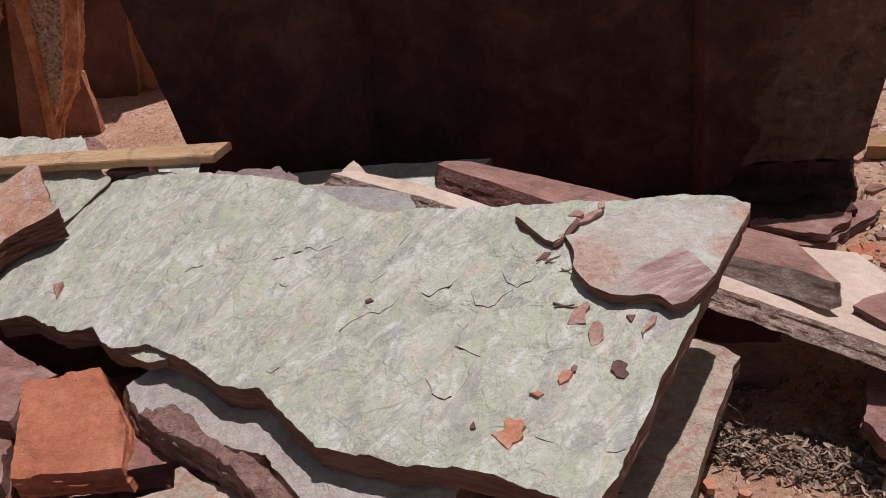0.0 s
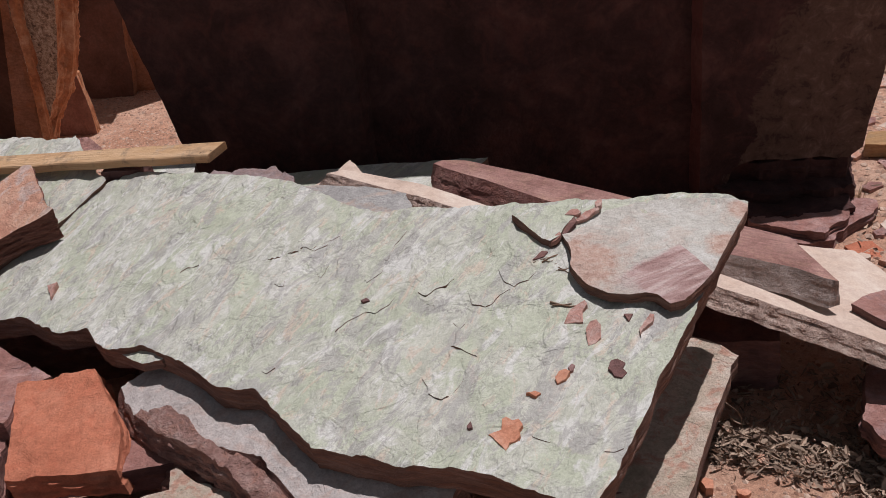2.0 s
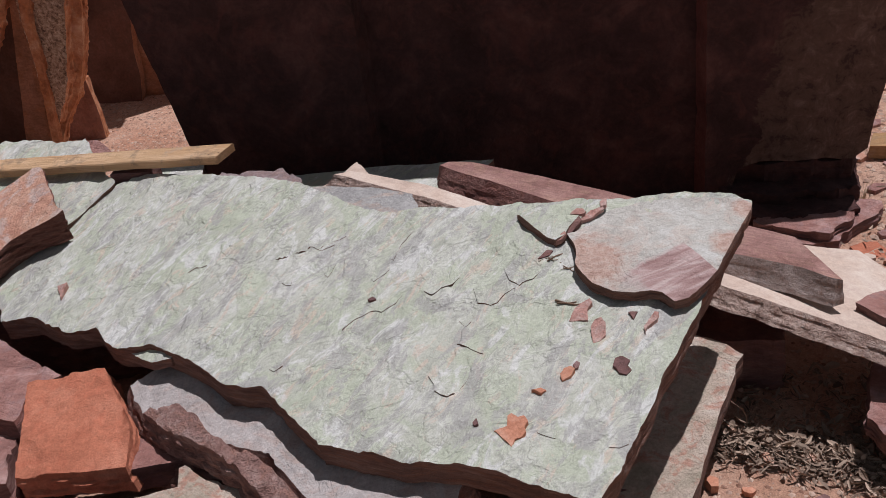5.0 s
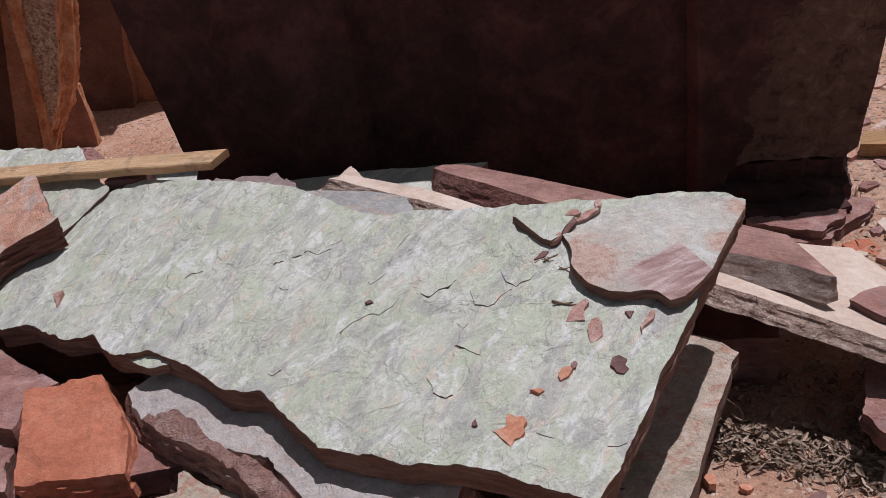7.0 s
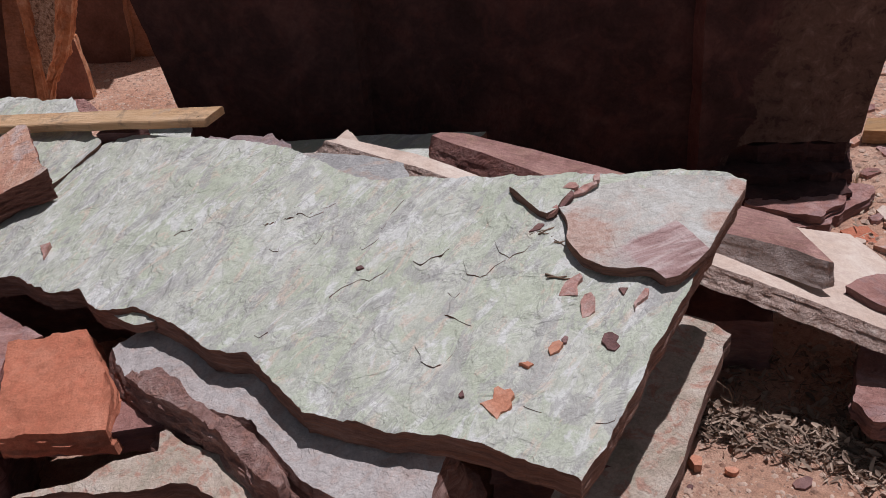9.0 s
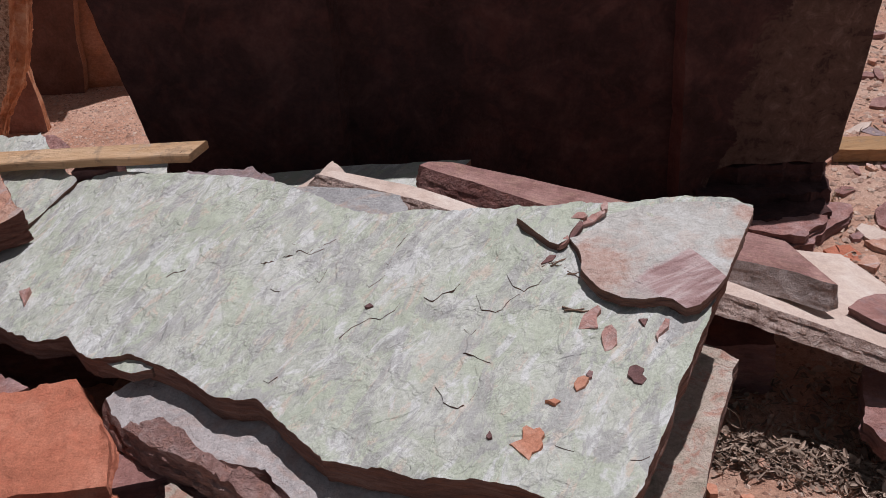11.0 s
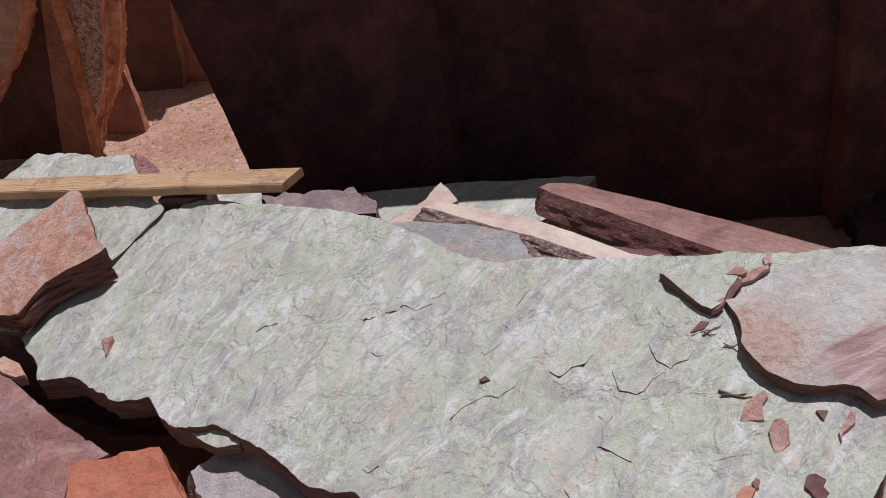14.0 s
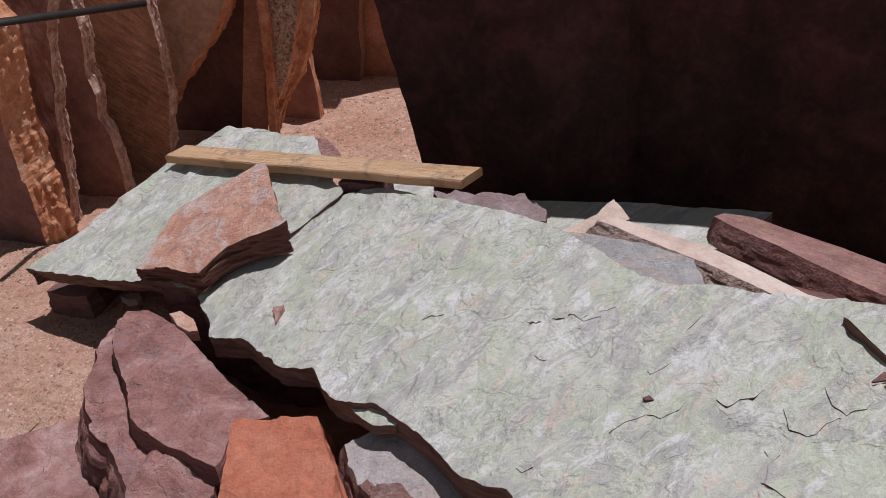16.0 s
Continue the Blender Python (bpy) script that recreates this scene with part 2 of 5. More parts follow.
def bared_purple(m, a, b_, depth):
    """A purple banded bed, bared up to a straight break from a to b_ and fading out away from it."""
    nt = m.node_tree
    b = nt.nodes["Principled BSDF"]
    old = b.inputs["Base Color"].links[0].from_socket
    v = coords(nt)
    sep = nt.nodes.new("ShaderNodeSeparateXYZ")
    nt.links.new(v, sep.inputs[0])
    dx, dy = b_[0] - a[0], b_[1] - a[1]
    ln = math.hypot(dx, dy)
    nx, ny, ux, uy = dy / ln, -dx / ln, dx / ln, dy / ln
    if nx > 0:
        nx, ny = -nx, -ny
    off = calc(nt, "ADD", calc(nt, "MULTIPLY", sep.outputs[0], nx), calc(nt, "MULTIPLY", sep.outputs[1], ny))
    off = calc(nt, "SUBTRACT", off, a[0] * nx + a[1] * ny)
    run = calc(nt, "ADD", calc(nt, "MULTIPLY", sep.outputs[0], ux), calc(nt, "MULTIPLY", sep.outputs[1], uy))
    run = calc(nt, "SUBTRACT", run, a[0] * ux + a[1] * uy)
    rag = calc(nt, "MULTIPLY", calc(nt, "SUBTRACT", noise_tex(nt, v, 22, 6, 0.65), 0.5), 0.09)
    sharp = ramp(nt, calc(nt, "MULTIPLY", off, 100.0), [(0.0, 0.0), (0.15, 1.0)])
    fade = ramp(nt, calc(nt, "DIVIDE", calc(nt, "ADD", off, rag), depth), [(0.75, 1.0), (1.0, 0.0)])
    ends = ramp(nt, calc(nt, "MULTIPLY", calc(nt, "ADD", run, calc(nt, "MULTIPLY", rag, 0.5)), 20.0), [(0.0, 0.0), (0.25, 1.0)])
    mask = calc(nt, "MULTIPLY", calc(nt, "MULTIPLY", sharp, fade), ends)
    bands = ramp(nt, noise_tex(nt, coords(nt, (10, 60, 10), (0, 0, -25)), 1.0, 4, 0.6, 0.5), [(0.35, (0.30, 0.16, 0.15)), (0.5, (0.42, 0.26, 0.245)), (0.65, (0.57, 0.43, 0.41))])
    nt.links.new(mix(nt, calc(nt, "MULTIPLY", mask, 0.9), old, bands), b.inputs["Base Color"])


def pale_cracks(m, scale, tone):
    """Fine pale healed cracks across a stone."""
    nt = m.node_tree
    b = nt.nodes["Principled BSDF"]
    old = b.inputs["Base Color"].links[0].from_socket
    vo = nt.nodes.new("ShaderNodeTexVoronoi")
    vo.feature = "DISTANCE_TO_EDGE"
    vo.inputs["Scale"].default_value = scale
    nt.links.new(coords(nt, (1, 1.6, 1)), vo.inputs["Vector"])
    vein = calc(nt, "MULTIPLY", ramp(nt, vo.outputs["Distance"], [(0.0, 1.0), (0.09, 0.0)]), ramp(nt, noise_tex(nt, coords(nt), 14, 5, 0.6), [(0.42, 0.0), (0.56, 0.6)]))
    nt.links.new(mix(nt, vein, old, tone), b.inputs["Base Color"])


def rusty_corner(m, at, reach):
    """A tan rust stain that spreads from one corner."""
    nt = m.node_tree
    b = nt.nodes["Principled BSDF"]
    old = b.inputs["Base Color"].links[0].from_socket
    v = coords(nt, (1, 1, 0))
    away = nt.nodes.new("ShaderNodeVectorMath")
    away.operation = "DISTANCE"
    nt.links.new(v, away.inputs[0])
    away.inputs[1].default_value = at
    d = calc(nt, "ADD", calc(nt, "DIVIDE", away.outputs["Value"], reach), calc(nt, "MULTIPLY", calc(nt, "SUBTRACT", noise_tex(nt, v, 30, 6, 0.65), 0.5), 1.4))
    tone = ramp(nt, noise_tex(nt, v, 60, 5, 0.65), [(0.35, (0.41, 0.235, 0.18)), (0.5, (0.53, 0.35, 0.285)), (0.65, (0.60, 0.45, 0.385))])
    nt.links.new(mix(nt, ramp(nt, d, [(0.55, 0.85), (1.05, 0.0)]), old, tone), b.inputs["Base Color"])


pale_cracks(BLUEGREY, 55.0, (0.60, 0.585, 0.56))
rusty_corner(FLAKEMAT, (0.38, 1.695, 0), 0.1)
rusty_corner(FLAKEMAT, (0.725, 1.85, 0), 0.045)
rusty_corner(FLAKEMAT, (0.668, 1.725, 0), 0.05)
bared_purple(FLAKEMAT, (0.574, 1.739), (0.627, 1.657), 0.17)
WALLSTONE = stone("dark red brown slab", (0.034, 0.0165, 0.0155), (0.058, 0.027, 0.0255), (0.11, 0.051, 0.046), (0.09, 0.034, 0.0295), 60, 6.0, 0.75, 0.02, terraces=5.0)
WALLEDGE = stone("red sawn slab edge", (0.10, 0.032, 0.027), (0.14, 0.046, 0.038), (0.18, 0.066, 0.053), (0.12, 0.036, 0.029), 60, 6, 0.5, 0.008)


def patched_wall():
    """The wall stone with a paler, mottled patch on its outer half."""
    m = WALLSTONE.copy()
    m.name = "dark slab with pale patch"
    nt = m.node_tree
    b = nt.nodes["Principled BSDF"]
    old = b.inputs["Base Color"].links[0].from_socket
    v = coords(nt)
    sep = nt.nodes.new("ShaderNodeSeparateXYZ")
    nt.links.new(v, sep.inputs[0])
    side = calc(nt, "SUBTRACT", calc(nt, "SUBTRACT", sep.outputs[0], calc(nt, "MULTIPLY", sep.outputs[2], 0.35)), 0.80)
    edge = calc(nt, "ADD", calc(nt, "MULTIPLY", side, 3.0), noise_tex(nt, v, 6.0, 9, 0.68, 0.6))
    paler = ramp(nt, edge, [(0.50, 0.0), (0.53, 0.75), (0.8, 1.0)])
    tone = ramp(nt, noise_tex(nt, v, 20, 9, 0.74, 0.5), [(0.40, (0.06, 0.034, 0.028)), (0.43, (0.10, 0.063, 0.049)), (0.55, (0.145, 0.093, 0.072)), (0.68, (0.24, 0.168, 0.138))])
    nt.links.new(mix(nt, calc(nt, "MULTIPLY", paler, 0.8), old, tone), b.inputs["Base Color"])
    return m


PATCHED = patched_wall()
STANDING = stone("rust brown standing slab", (0.24, 0.115, 0.072), (0.33, 0.165, 0.105), (0.41, 0.22, 0.15), (0.39, 0.165, 0.08), 120, 6, 0.6, 0.008, 1.0, 0.2, 0.9, 0.2)
PINKLAYER = stone("lumpy pink slate layer", (0.19, 0.10, 0.088), (0.31, 0.18, 0.155), (0.47, 0.335, 0.305), (0.40, 0.20, 0.15), 120, 15, 0.6, 0.018, 2.5, 0.3, terraces=14.0)
LAYERED = stone("layered pinkish brown edge", (0.13, 0.066, 0.058), (0.25, 0.135, 0.115), (0.43, 0.29, 0.255), (0.32, 0.14, 0.10), 130, 14, 0.6, 0.022, 3.5)
SOIL = soil()
BOARD = timber("sawn pine", (0.57, 0.36, 0.205), (0.72, 0.495, 0.31), 13)
SPLIT = plain_var("dark crack in wood", (0.035, 0.02, 0.012), (0.06, 0.036, 0.02))
LOGWOOD = timber("weathered timber", (0.30, 0.165, 0.075), (0.46, 0.28, 0.14), -8)
LEAFMAT = plain_var("dry leaves", (0.13, 0.085, 0.063), (0.48, 0.36, 0.275))
GRAVEL = plain_var("reddish gravel", (0.27, 0.14, 0.095), (0.66, 0.49, 0.39))
TWIG = plain_var("dry twig", (0.16, 0.10, 0.07), (0.3, 0.2, 0.14))
IRON = plain_var("dark iron", (0.015, 0.013, 0.012), (0.03, 0.026, 0.024), 0.6)


# ---- building tools ----
def fbm(p, o=4):
    return sum(noise.noise(p * (2.0 ** k)) * 0.5 ** k for k in range(o))


def snap(p, seed):
    """Offsets that jump from one broken stretch to the next, -1 to 1."""
    q = Vector((p.x, p.y, seed))
    return noise.cell(q + 0.6 * noise.noise_vector(q * 0.7))


def jagged(outline, jag, step, seed):
    """The outline cut into short stretches and broken up like a snapped edge."""
    out = []
    n = len(outline)
    for i in range(n):
        a, b = Vector(outline[i]), Vector(outline[(i + 1) % n])
        d = b - a
        k = max(1, int(d.length / step))
        nor = Vector((d.y, -d.x)).normalized()
        for j in range(k):
            p = a + d * (j / k)
            w = jag * (fbm(Vector((p.x * 9, p.y * 9, seed)), 4) + 0.25 * snap(p * 22, seed) + 0.15 * snap(p * 60, seed + 5) + 0.2 * noise.noise(Vector((p.x * 70, p.y * 70, seed + 5))))
            out.append(p + nor * w)
    area = sum(out[i - 1].x * out[i].y - out[i].x * out[i - 1].y for i in range(len(out)))
    return out if area > 0 else out[::-1]


def inside(p, a, b):
    """Whether p lies in the ring whose edges run from the rows of a to the rows of b."""
    cross = (a[:, 1] > p.y) != (b[:, 1] > p.y)
    a, b = a[cross], b[cross]
    return int((p.x < (b[:, 0] - a[:, 0]) * (p.y - a[:, 1]) / (b[:, 1] - a[:, 1]) + a[:, 0]).sum()) % 2 == 1


def facets(q):
    """Broken faces of many slopes meeting in ridges, one to a unit of q."""
    best = -9.0
    for c in noise.voronoi(q)[1]:
        g = noise.noise_vector(c * 5.7)
        best = max(best, 2.2 * (g.x * (q.x - c.x) + g.y * (q.y - c.y)) + 0.8 * g.z)
    return best


def slab_mesh(name, outline, top, thick, mats, jag=0.006, step=0.012, res=0.02, relief=0.002, layers=5, rag=0.006, seed=1.0, frame3=None, wave=9.0, under=0.0, crisp=0.0, grain=None, facet=None, drift=5.3, flare=None):
    """A stone with a broken outline, a cleft top that follows top(x, y), and ragged bedded sides. mats: top and sides."""
    from mathutils.geometry import delaunay_2d_cdt, tessellate_polygon
    ring = jagged(outline, jag, step, seed)
    n = len(ring)
    rnd = random.Random(int(seed * 1000))
    xs, ys = [p.x for p in ring], [p.y for p in ring]
    pts = list(ring)
    edge_a = np.array([(p.x, p.y) for p in ring])
    edge_b = np.roll(edge_a, 1, 0)
    y = min(ys)
    while y < max(ys):
        x = min(xs)
        while x < max(xs):
            p = Vector((x + rnd.uniform(-.3, .3) * res, y + rnd.uniform(-.3, .3) * res))
            if inside(p, edge_a, edge_b) and ((edge_a - (p.x, p.y)) ** 2).sum(1).min() > (0.55 * min(res, step * 1.5)) ** 2:
                pts.append(p)
            x += res
        y += res
    verts2, _, faces, *_ = delaunay_2d_cdt(pts, [(i, (i + 1) % n) for i in range(n)], [], 1, 1e-6)
    bm = bmesh.new()

    def height(p):
        q = Vector((p.x * wave, p.y * wave, seed * 3.1))
        if grain:
            ca, sa = math.cos(radians(grain[0])), math.sin(radians(grain[0]))
            q = Vector(((p.x * ca + p.y * sa) * wave * grain[1], (p.y * ca - p.x * sa) * wave, seed * 3.1))
        h = fbm(q, 5) + 0.35 * abs(noise.noise(q * 3.3))
        if crisp:
            st = (fbm(q * 0.55 + Vector((7, 3, 1)), 4) + 1) * 4
            h += crisp * (math.floor(st) + min(1, (st - math.floor(st)) * 6) - 4.5)
        if facet:
            w = Vector((p.x, p.y, seed)) if not grain else Vector((q.x, q.y, q.z)) / wave
            w = w * facet[0]
            h += facet[1] / relief * facets(w + 0.35 * noise.noise_vector(w * 1.7))
        return top(p.x, p.y) + relief * h

    vs = [bm.verts.new((p.x, p.y, height(p))) for p in verts2]
    for f in faces:
        a, b, c = (verts2[i] for i in f[:3])
        if (b - a).cross(c - a) < 0:
            f = f[::-1]
        bm.faces.new([vs[i] for i in f]).smooth = True
    prev = vs[:n]
    nor = []
    for i in range(n):
        d = ring[(i + 1) % n] - ring[i - 1]
        nor.append(Vector((d.y, -d.x)).normalized())
    shelf = [0.0] * n
    deep = [thick(p.x, p.y) if callable(thick) else thick for p in ring]
    for k in range(1, layers + 1):
        tops, cur, level = [], [], []
        for i in range(n):
            p = ring[i]
            r = noise.noise(Vector((p.x * 14, p.y * 14, k * drift + seed))) + 0.3 * snap(p * 21, k * drift + seed) + 0.5 * noise.noise(Vector((p.x * 50, p.y * 50, k * drift * 0.7 + seed)))
            cut = under if flare is None else under * max(0.0, nor[i].dot(Vector(flare)))
            o = rag * r * (0.8 if k > 1 else 0.25)
            dz = deep[i] * (k / layers + 0.45 / layers * noise.noise(Vector((p.x * 8, p.y * 8, k * 9.1 + seed))) * (k < layers))
            z = top(p.x, p.y)
            mid = shelf[i] + 0.4 * (dz - shelf[i])
            u, q = p + nor[i] * (o - cut * mid / deep[i]), p + nor[i] * (o - cut * dz / deep[i])
            tops.append(bm.verts.new((u.x, u.y, z - mid)) if k > 1 else prev[i])
            cur.append(bm.verts.new((q.x, q.y, z - dz)))
            level.append(dz)
        for upper, lower in ((prev, tops), (tops, cur)):
            if k == 1 and lower is tops:
                continue
            for i in range(n):
                f = bm.faces.new((upper[i], lower[i], lower[(i + 1) % n], upper[(i + 1) % n]))
                f.material_index = 1
                if k == 1:
                    bm.edges.get((upper[i], upper[(i + 1) % n])).smooth = False
        prev, shelf = cur, level
    loop = [Vector((v.co.x, v.co.y, 0)) for v in prev]
    for tri in tessellate_polygon([loop]):
        a, b, c = (loop[i] for i in tri)
        if (b - a).cross(c - a).z > 0:
            tri = tri[::-1]
        try:
            bm.faces.new([prev[i] for i in tri]).material_index = 1
        except ValueError:
            pass
    for e in bm.edges:
        if len(e.link_faces) == 2 and e.link_faces[0].material_index and e.calc_face_angle(0.0) > 0.5:
            e.smooth = False
    if frame3 is not None:
        bm.transform(frame3)
    me = bpy.data.meshes.new(name)
    bm.to_mesh(me)
    bm.free()
    for m in mats:
        me.materials.append(m)
    return me


def slab(name, label, category, *args, group="", kind="", **kw):
    return tagged(new(name, slab_mesh(name, *args, **kw)), label, category, group, kind)


def part(name, bm, material, parent, label=""):
    me = bpy.data.meshes.new(name)
    bm.to_mesh(me)
    bm.free()
    me.materials.append(material)
    ob = new(name, me)
    ob.parent = parent
    return tagged(ob, label)


def plane(a, b, c):
    return lambda x, y: a + b * x + c * y


def bed(x, y):
    """The long slab's gently bowed top."""
    return 0.1081 + 0.0821 * x + 0.2189 * y - 0.0926 * x * x


def tilt(x, y):
    return -0.0067 + 0.1664 * x + 0.2793 * y


def slant(x, y):
    return 0.462 - 0.265 * x - 0.1 * (y - 2.15)


def flake_top(x, y):
    """The large flake: proud in front, running out into the slab towards the far edge."""
    k = max(0.0, min(1.0, (y - 1.70) / 0.18))
    return bed(x, y) + 0.030 - 0.027 * k * k * (3 - 2 * k)


def lift(f, d):
    return lambda x, y: f(x, y) + d


# ---- ground ----
def ground_height(x, y):
    near = math.exp(-((x * 0.25) ** 2 + ((y - 2) * 0.25) ** 2))
    mound = 0.27 * math.exp(-(((x + 0.75) / 0.2) ** 2 + ((y - 2.95) / 0.22) ** 2))
    def ease(u):
        u = max(0.0, min(1.0, u))
        return u * u * (3 - 2 * u)
    mound += 0.13 * ease((-1.0 - x) / 0.3) * ease((2.75 - y) / 0.4)
    return 0.025 * near * fbm(Vector((x * 2.1, y * 2.1, 3.0)), 5) + mound + (1 - near) * 0.25 * noise.noise(Vector((x * 0.15, y * 0.15, 9.0)))


def build_ground():
    def steps(a, b, s):
        far = [3, 4, 6, 9, 14, 22, 40, 80, 160, 400, 1200]
        return [a - v for v in far[::-1]] + list(np.arange(a, b, s)) + [b + v for v in far]
    xs, ys = steps(-3.6, 2.8, 0.035), steps(0.3, 5.6, 0.035)
    vs = [(x, y, ground_height(x, y)) for y in ys for x in xs]
    w = len(xs)
    fs = [(j * w + i, j * w + i + 1, (j + 1) * w + i + 1, (j + 1) * w + i) for j in range(len(ys) - 1) for i in range(w - 1)]
    me = bpy.data.meshes.new("ground")
    me.from_pydata(vs, [], fs)
    me.materials.append(SOIL)
    for p in me.polygons:
        p.use_smooth = True
    tagged(new("ground", me), "dry reddish soil strewn with stone chips", "ground", kind="structure")


build_ground()


# ---- dark back slabs ----
def upright(y):
    """A frame whose x runs along the wall, y up, and whose top side faces the camera's side of the yard."""
    return pose(0, y, 0, 90)


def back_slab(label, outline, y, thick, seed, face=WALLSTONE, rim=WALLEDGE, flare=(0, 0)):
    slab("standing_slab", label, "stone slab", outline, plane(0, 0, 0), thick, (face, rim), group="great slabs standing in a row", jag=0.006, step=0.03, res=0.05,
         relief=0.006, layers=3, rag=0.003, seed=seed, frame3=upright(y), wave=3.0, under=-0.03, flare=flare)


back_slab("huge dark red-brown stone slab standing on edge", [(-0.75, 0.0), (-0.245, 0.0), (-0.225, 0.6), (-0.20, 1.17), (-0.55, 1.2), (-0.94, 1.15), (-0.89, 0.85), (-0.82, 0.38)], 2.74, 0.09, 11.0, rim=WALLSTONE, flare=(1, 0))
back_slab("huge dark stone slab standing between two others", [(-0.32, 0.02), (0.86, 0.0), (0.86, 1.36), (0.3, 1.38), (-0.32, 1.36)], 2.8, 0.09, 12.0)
back_slab("huge dark stone slab with a pale patch", [(0.77, 0.0), (0.835, 0.04), (0.86, 0.10), (0.868, 0.135), (0.93, 0.15), (1.03, 0.146), (1.12, 0.15), (1.19, 0.134), (1.235, 0.172), (1.256, 0.29), (1.266, 0.40), (1.29, 0.62), (1.31, 0.79), (1.0, 0.85), (0.765, 0.92), (0.77, 0.5)], 2.735, 0.09, 13.0, PATCHED, flare=(-1, 0))
# The near-black wall colour on these stones stands in for the recess's shade.
for label, outline, z, thick, seed in (
        ("stone packed under the great slab, darkened as if in shade", [(0.84, 2.76), (0.97, 2.735), (1.08, 2.75), (1.19, 2.74), (1.23, 2.79), (1.21, 2.87), (0.82, 2.87)], 0.135, 0.062, 29.0),
        ("flat stone bedded under the great slab, darkened as if in shade", [(0.82, 2.68), (0.95, 2.655), (1.06, 2.67), (1.15, 2.645), (1.215, 2.68), (1.235, 2.80), (1.20, 2.88), (0.80, 2.88)], 0.074, 0.05, 29.5),
        ("broken stone bedded in the soil, darkened as if in shade", [(0.80, 2.585), (0.93, 2.565), (1.04, 2.55), (1.10, 2.555), (1.19, 2.60), (1.22, 2.80), (0.80, 2.80)], 0.045, 0.06, 29.8)):
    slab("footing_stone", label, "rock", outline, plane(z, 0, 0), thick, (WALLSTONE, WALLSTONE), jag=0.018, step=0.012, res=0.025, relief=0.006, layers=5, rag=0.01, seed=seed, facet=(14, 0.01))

# ---- the pile of slabs ----
LONG_SLAB = slab("green_slab", "long sage-green slate slab with flaking surface", "stone slab", [(-1.14, 2.018), (-1.065, 1.938), (-1.021, 1.867), (-0.926, 1.851), (-0.804, 1.769), (-0.718, 1.753), (-0.675, 1.703), (-0.625, 1.672), (-0.59, 1.665), (-0.556, 1.667), (-0.522, 1.655), (-0.492, 1.636), (-0.437, 1.599), (-0.336, 1.517), (-0.254, 1.497), (-0.195, 1.43), (-0.116, 1.354), (-0.06, 1.336), (0.005, 1.316), (0.058, 1.293), (0.128, 1.286), (0.235, 1.257), (0.314, 1.225), (0.374, 1.194), (0.437, 1.302), (0.548, 1.519), (0.632, 1.68), (0.731, 1.872), (0.705, 1.898), (0.602, 1.907), (0.455, 1.904), (0.305, 1.908), (0.195, 1.913), (0.107, 1.919), (0.03, 1.94), (-0.034, 1.934), (-0.103, 1.963), (-0.178, 2.017), (-0.257, 2.075), (-0.354, 2.132), (-0.453, 2.172), (-0.529, 2.201), (-0.76, 2.289), (-0.842, 2.283), (-0.945, 2.147), (-1.056, 2.084)], bed, 0.052, (SLATE, EDGE), jag=0.006, step=0.008, res=0.009, relief=0.0036, layers=4, rag=0.004, seed=2.0, wave=15.0, under=0.003, grain=(60, 0.5), crisp=0.2, facet=(24, 0.0044))
slab("green_slab", "broken sage-green slate slab carrying a batten", "stone slab", [(-1.734, 2.122), (-1.605, 2.088), (-1.462, 2.066), (-1.312, 2.05), (-1.2, 2.028), (-1.131, 2.004), (-1.046, 2.071), (-0.942, 2.143), (-0.843, 2.274), (-0.887, 2.327), (-0.952, 2.414), (-1.01, 2.504), (-1.116, 2.528), (-1.244, 2.576), (-1.326, 2.593), (-1.379, 2.545), (-1.453, 2.468), (-1.519, 2.38), (-1.634, 2.22)], lift(tilt, -0.01), 0.05, (SLATE, EDGE), jag=0.008, step=0.012, res=0.018, relief=0.004, layers=6, rag=0.006, seed=3.0, wave=15.0, under=0.03, grain=(60, 0.5), crisp=0.2, facet=(26, 0.0058))
slab("purple_stone_chip", "thin purple slate piece beside the green slab", "stone", [(-1.018, 2.518), (-0.976, 2.507), (-0.904, 2.427), (-0.96, 2.388), (-1.04, 2.45)], lift(tilt, -0.02), 0.03, (PURPLE, PLUM), seed=4.0)
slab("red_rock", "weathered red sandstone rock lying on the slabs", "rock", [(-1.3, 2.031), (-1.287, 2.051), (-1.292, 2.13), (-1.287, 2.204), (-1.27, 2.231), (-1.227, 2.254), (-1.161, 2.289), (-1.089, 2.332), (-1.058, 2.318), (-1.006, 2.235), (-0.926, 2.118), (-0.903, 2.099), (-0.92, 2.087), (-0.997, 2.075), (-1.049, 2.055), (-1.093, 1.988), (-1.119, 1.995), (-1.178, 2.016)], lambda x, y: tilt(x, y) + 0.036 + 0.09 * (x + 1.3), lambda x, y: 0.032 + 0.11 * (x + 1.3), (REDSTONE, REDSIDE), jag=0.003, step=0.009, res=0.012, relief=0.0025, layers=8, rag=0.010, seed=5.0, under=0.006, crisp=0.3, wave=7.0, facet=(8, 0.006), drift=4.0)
slab("orange_block", "rough orange sandstone block on purple slate", "rock", [(-0.851, 1.647), (-0.787, 1.663), (-0.684, 1.68), (-0.643, 1.62), (-0.593, 1.553), (-0.572, 1.518), (-0.553, 1.427), (-0.666, 1.417), (-0.787, 1.411), (-0.819, 1.521)], plane(-0.008, 0, 0.2), 0.06, (ORANGE, ORANGE), jag=0.004, step=0.007, res=0.009, relief=0.0035, layers=6, rag=0.011, seed=6.0, crisp=0.1, wave=11.0, facet=(11, 0.008), drift=2.2, under=-0.014, flare=(0.97, 0.2))
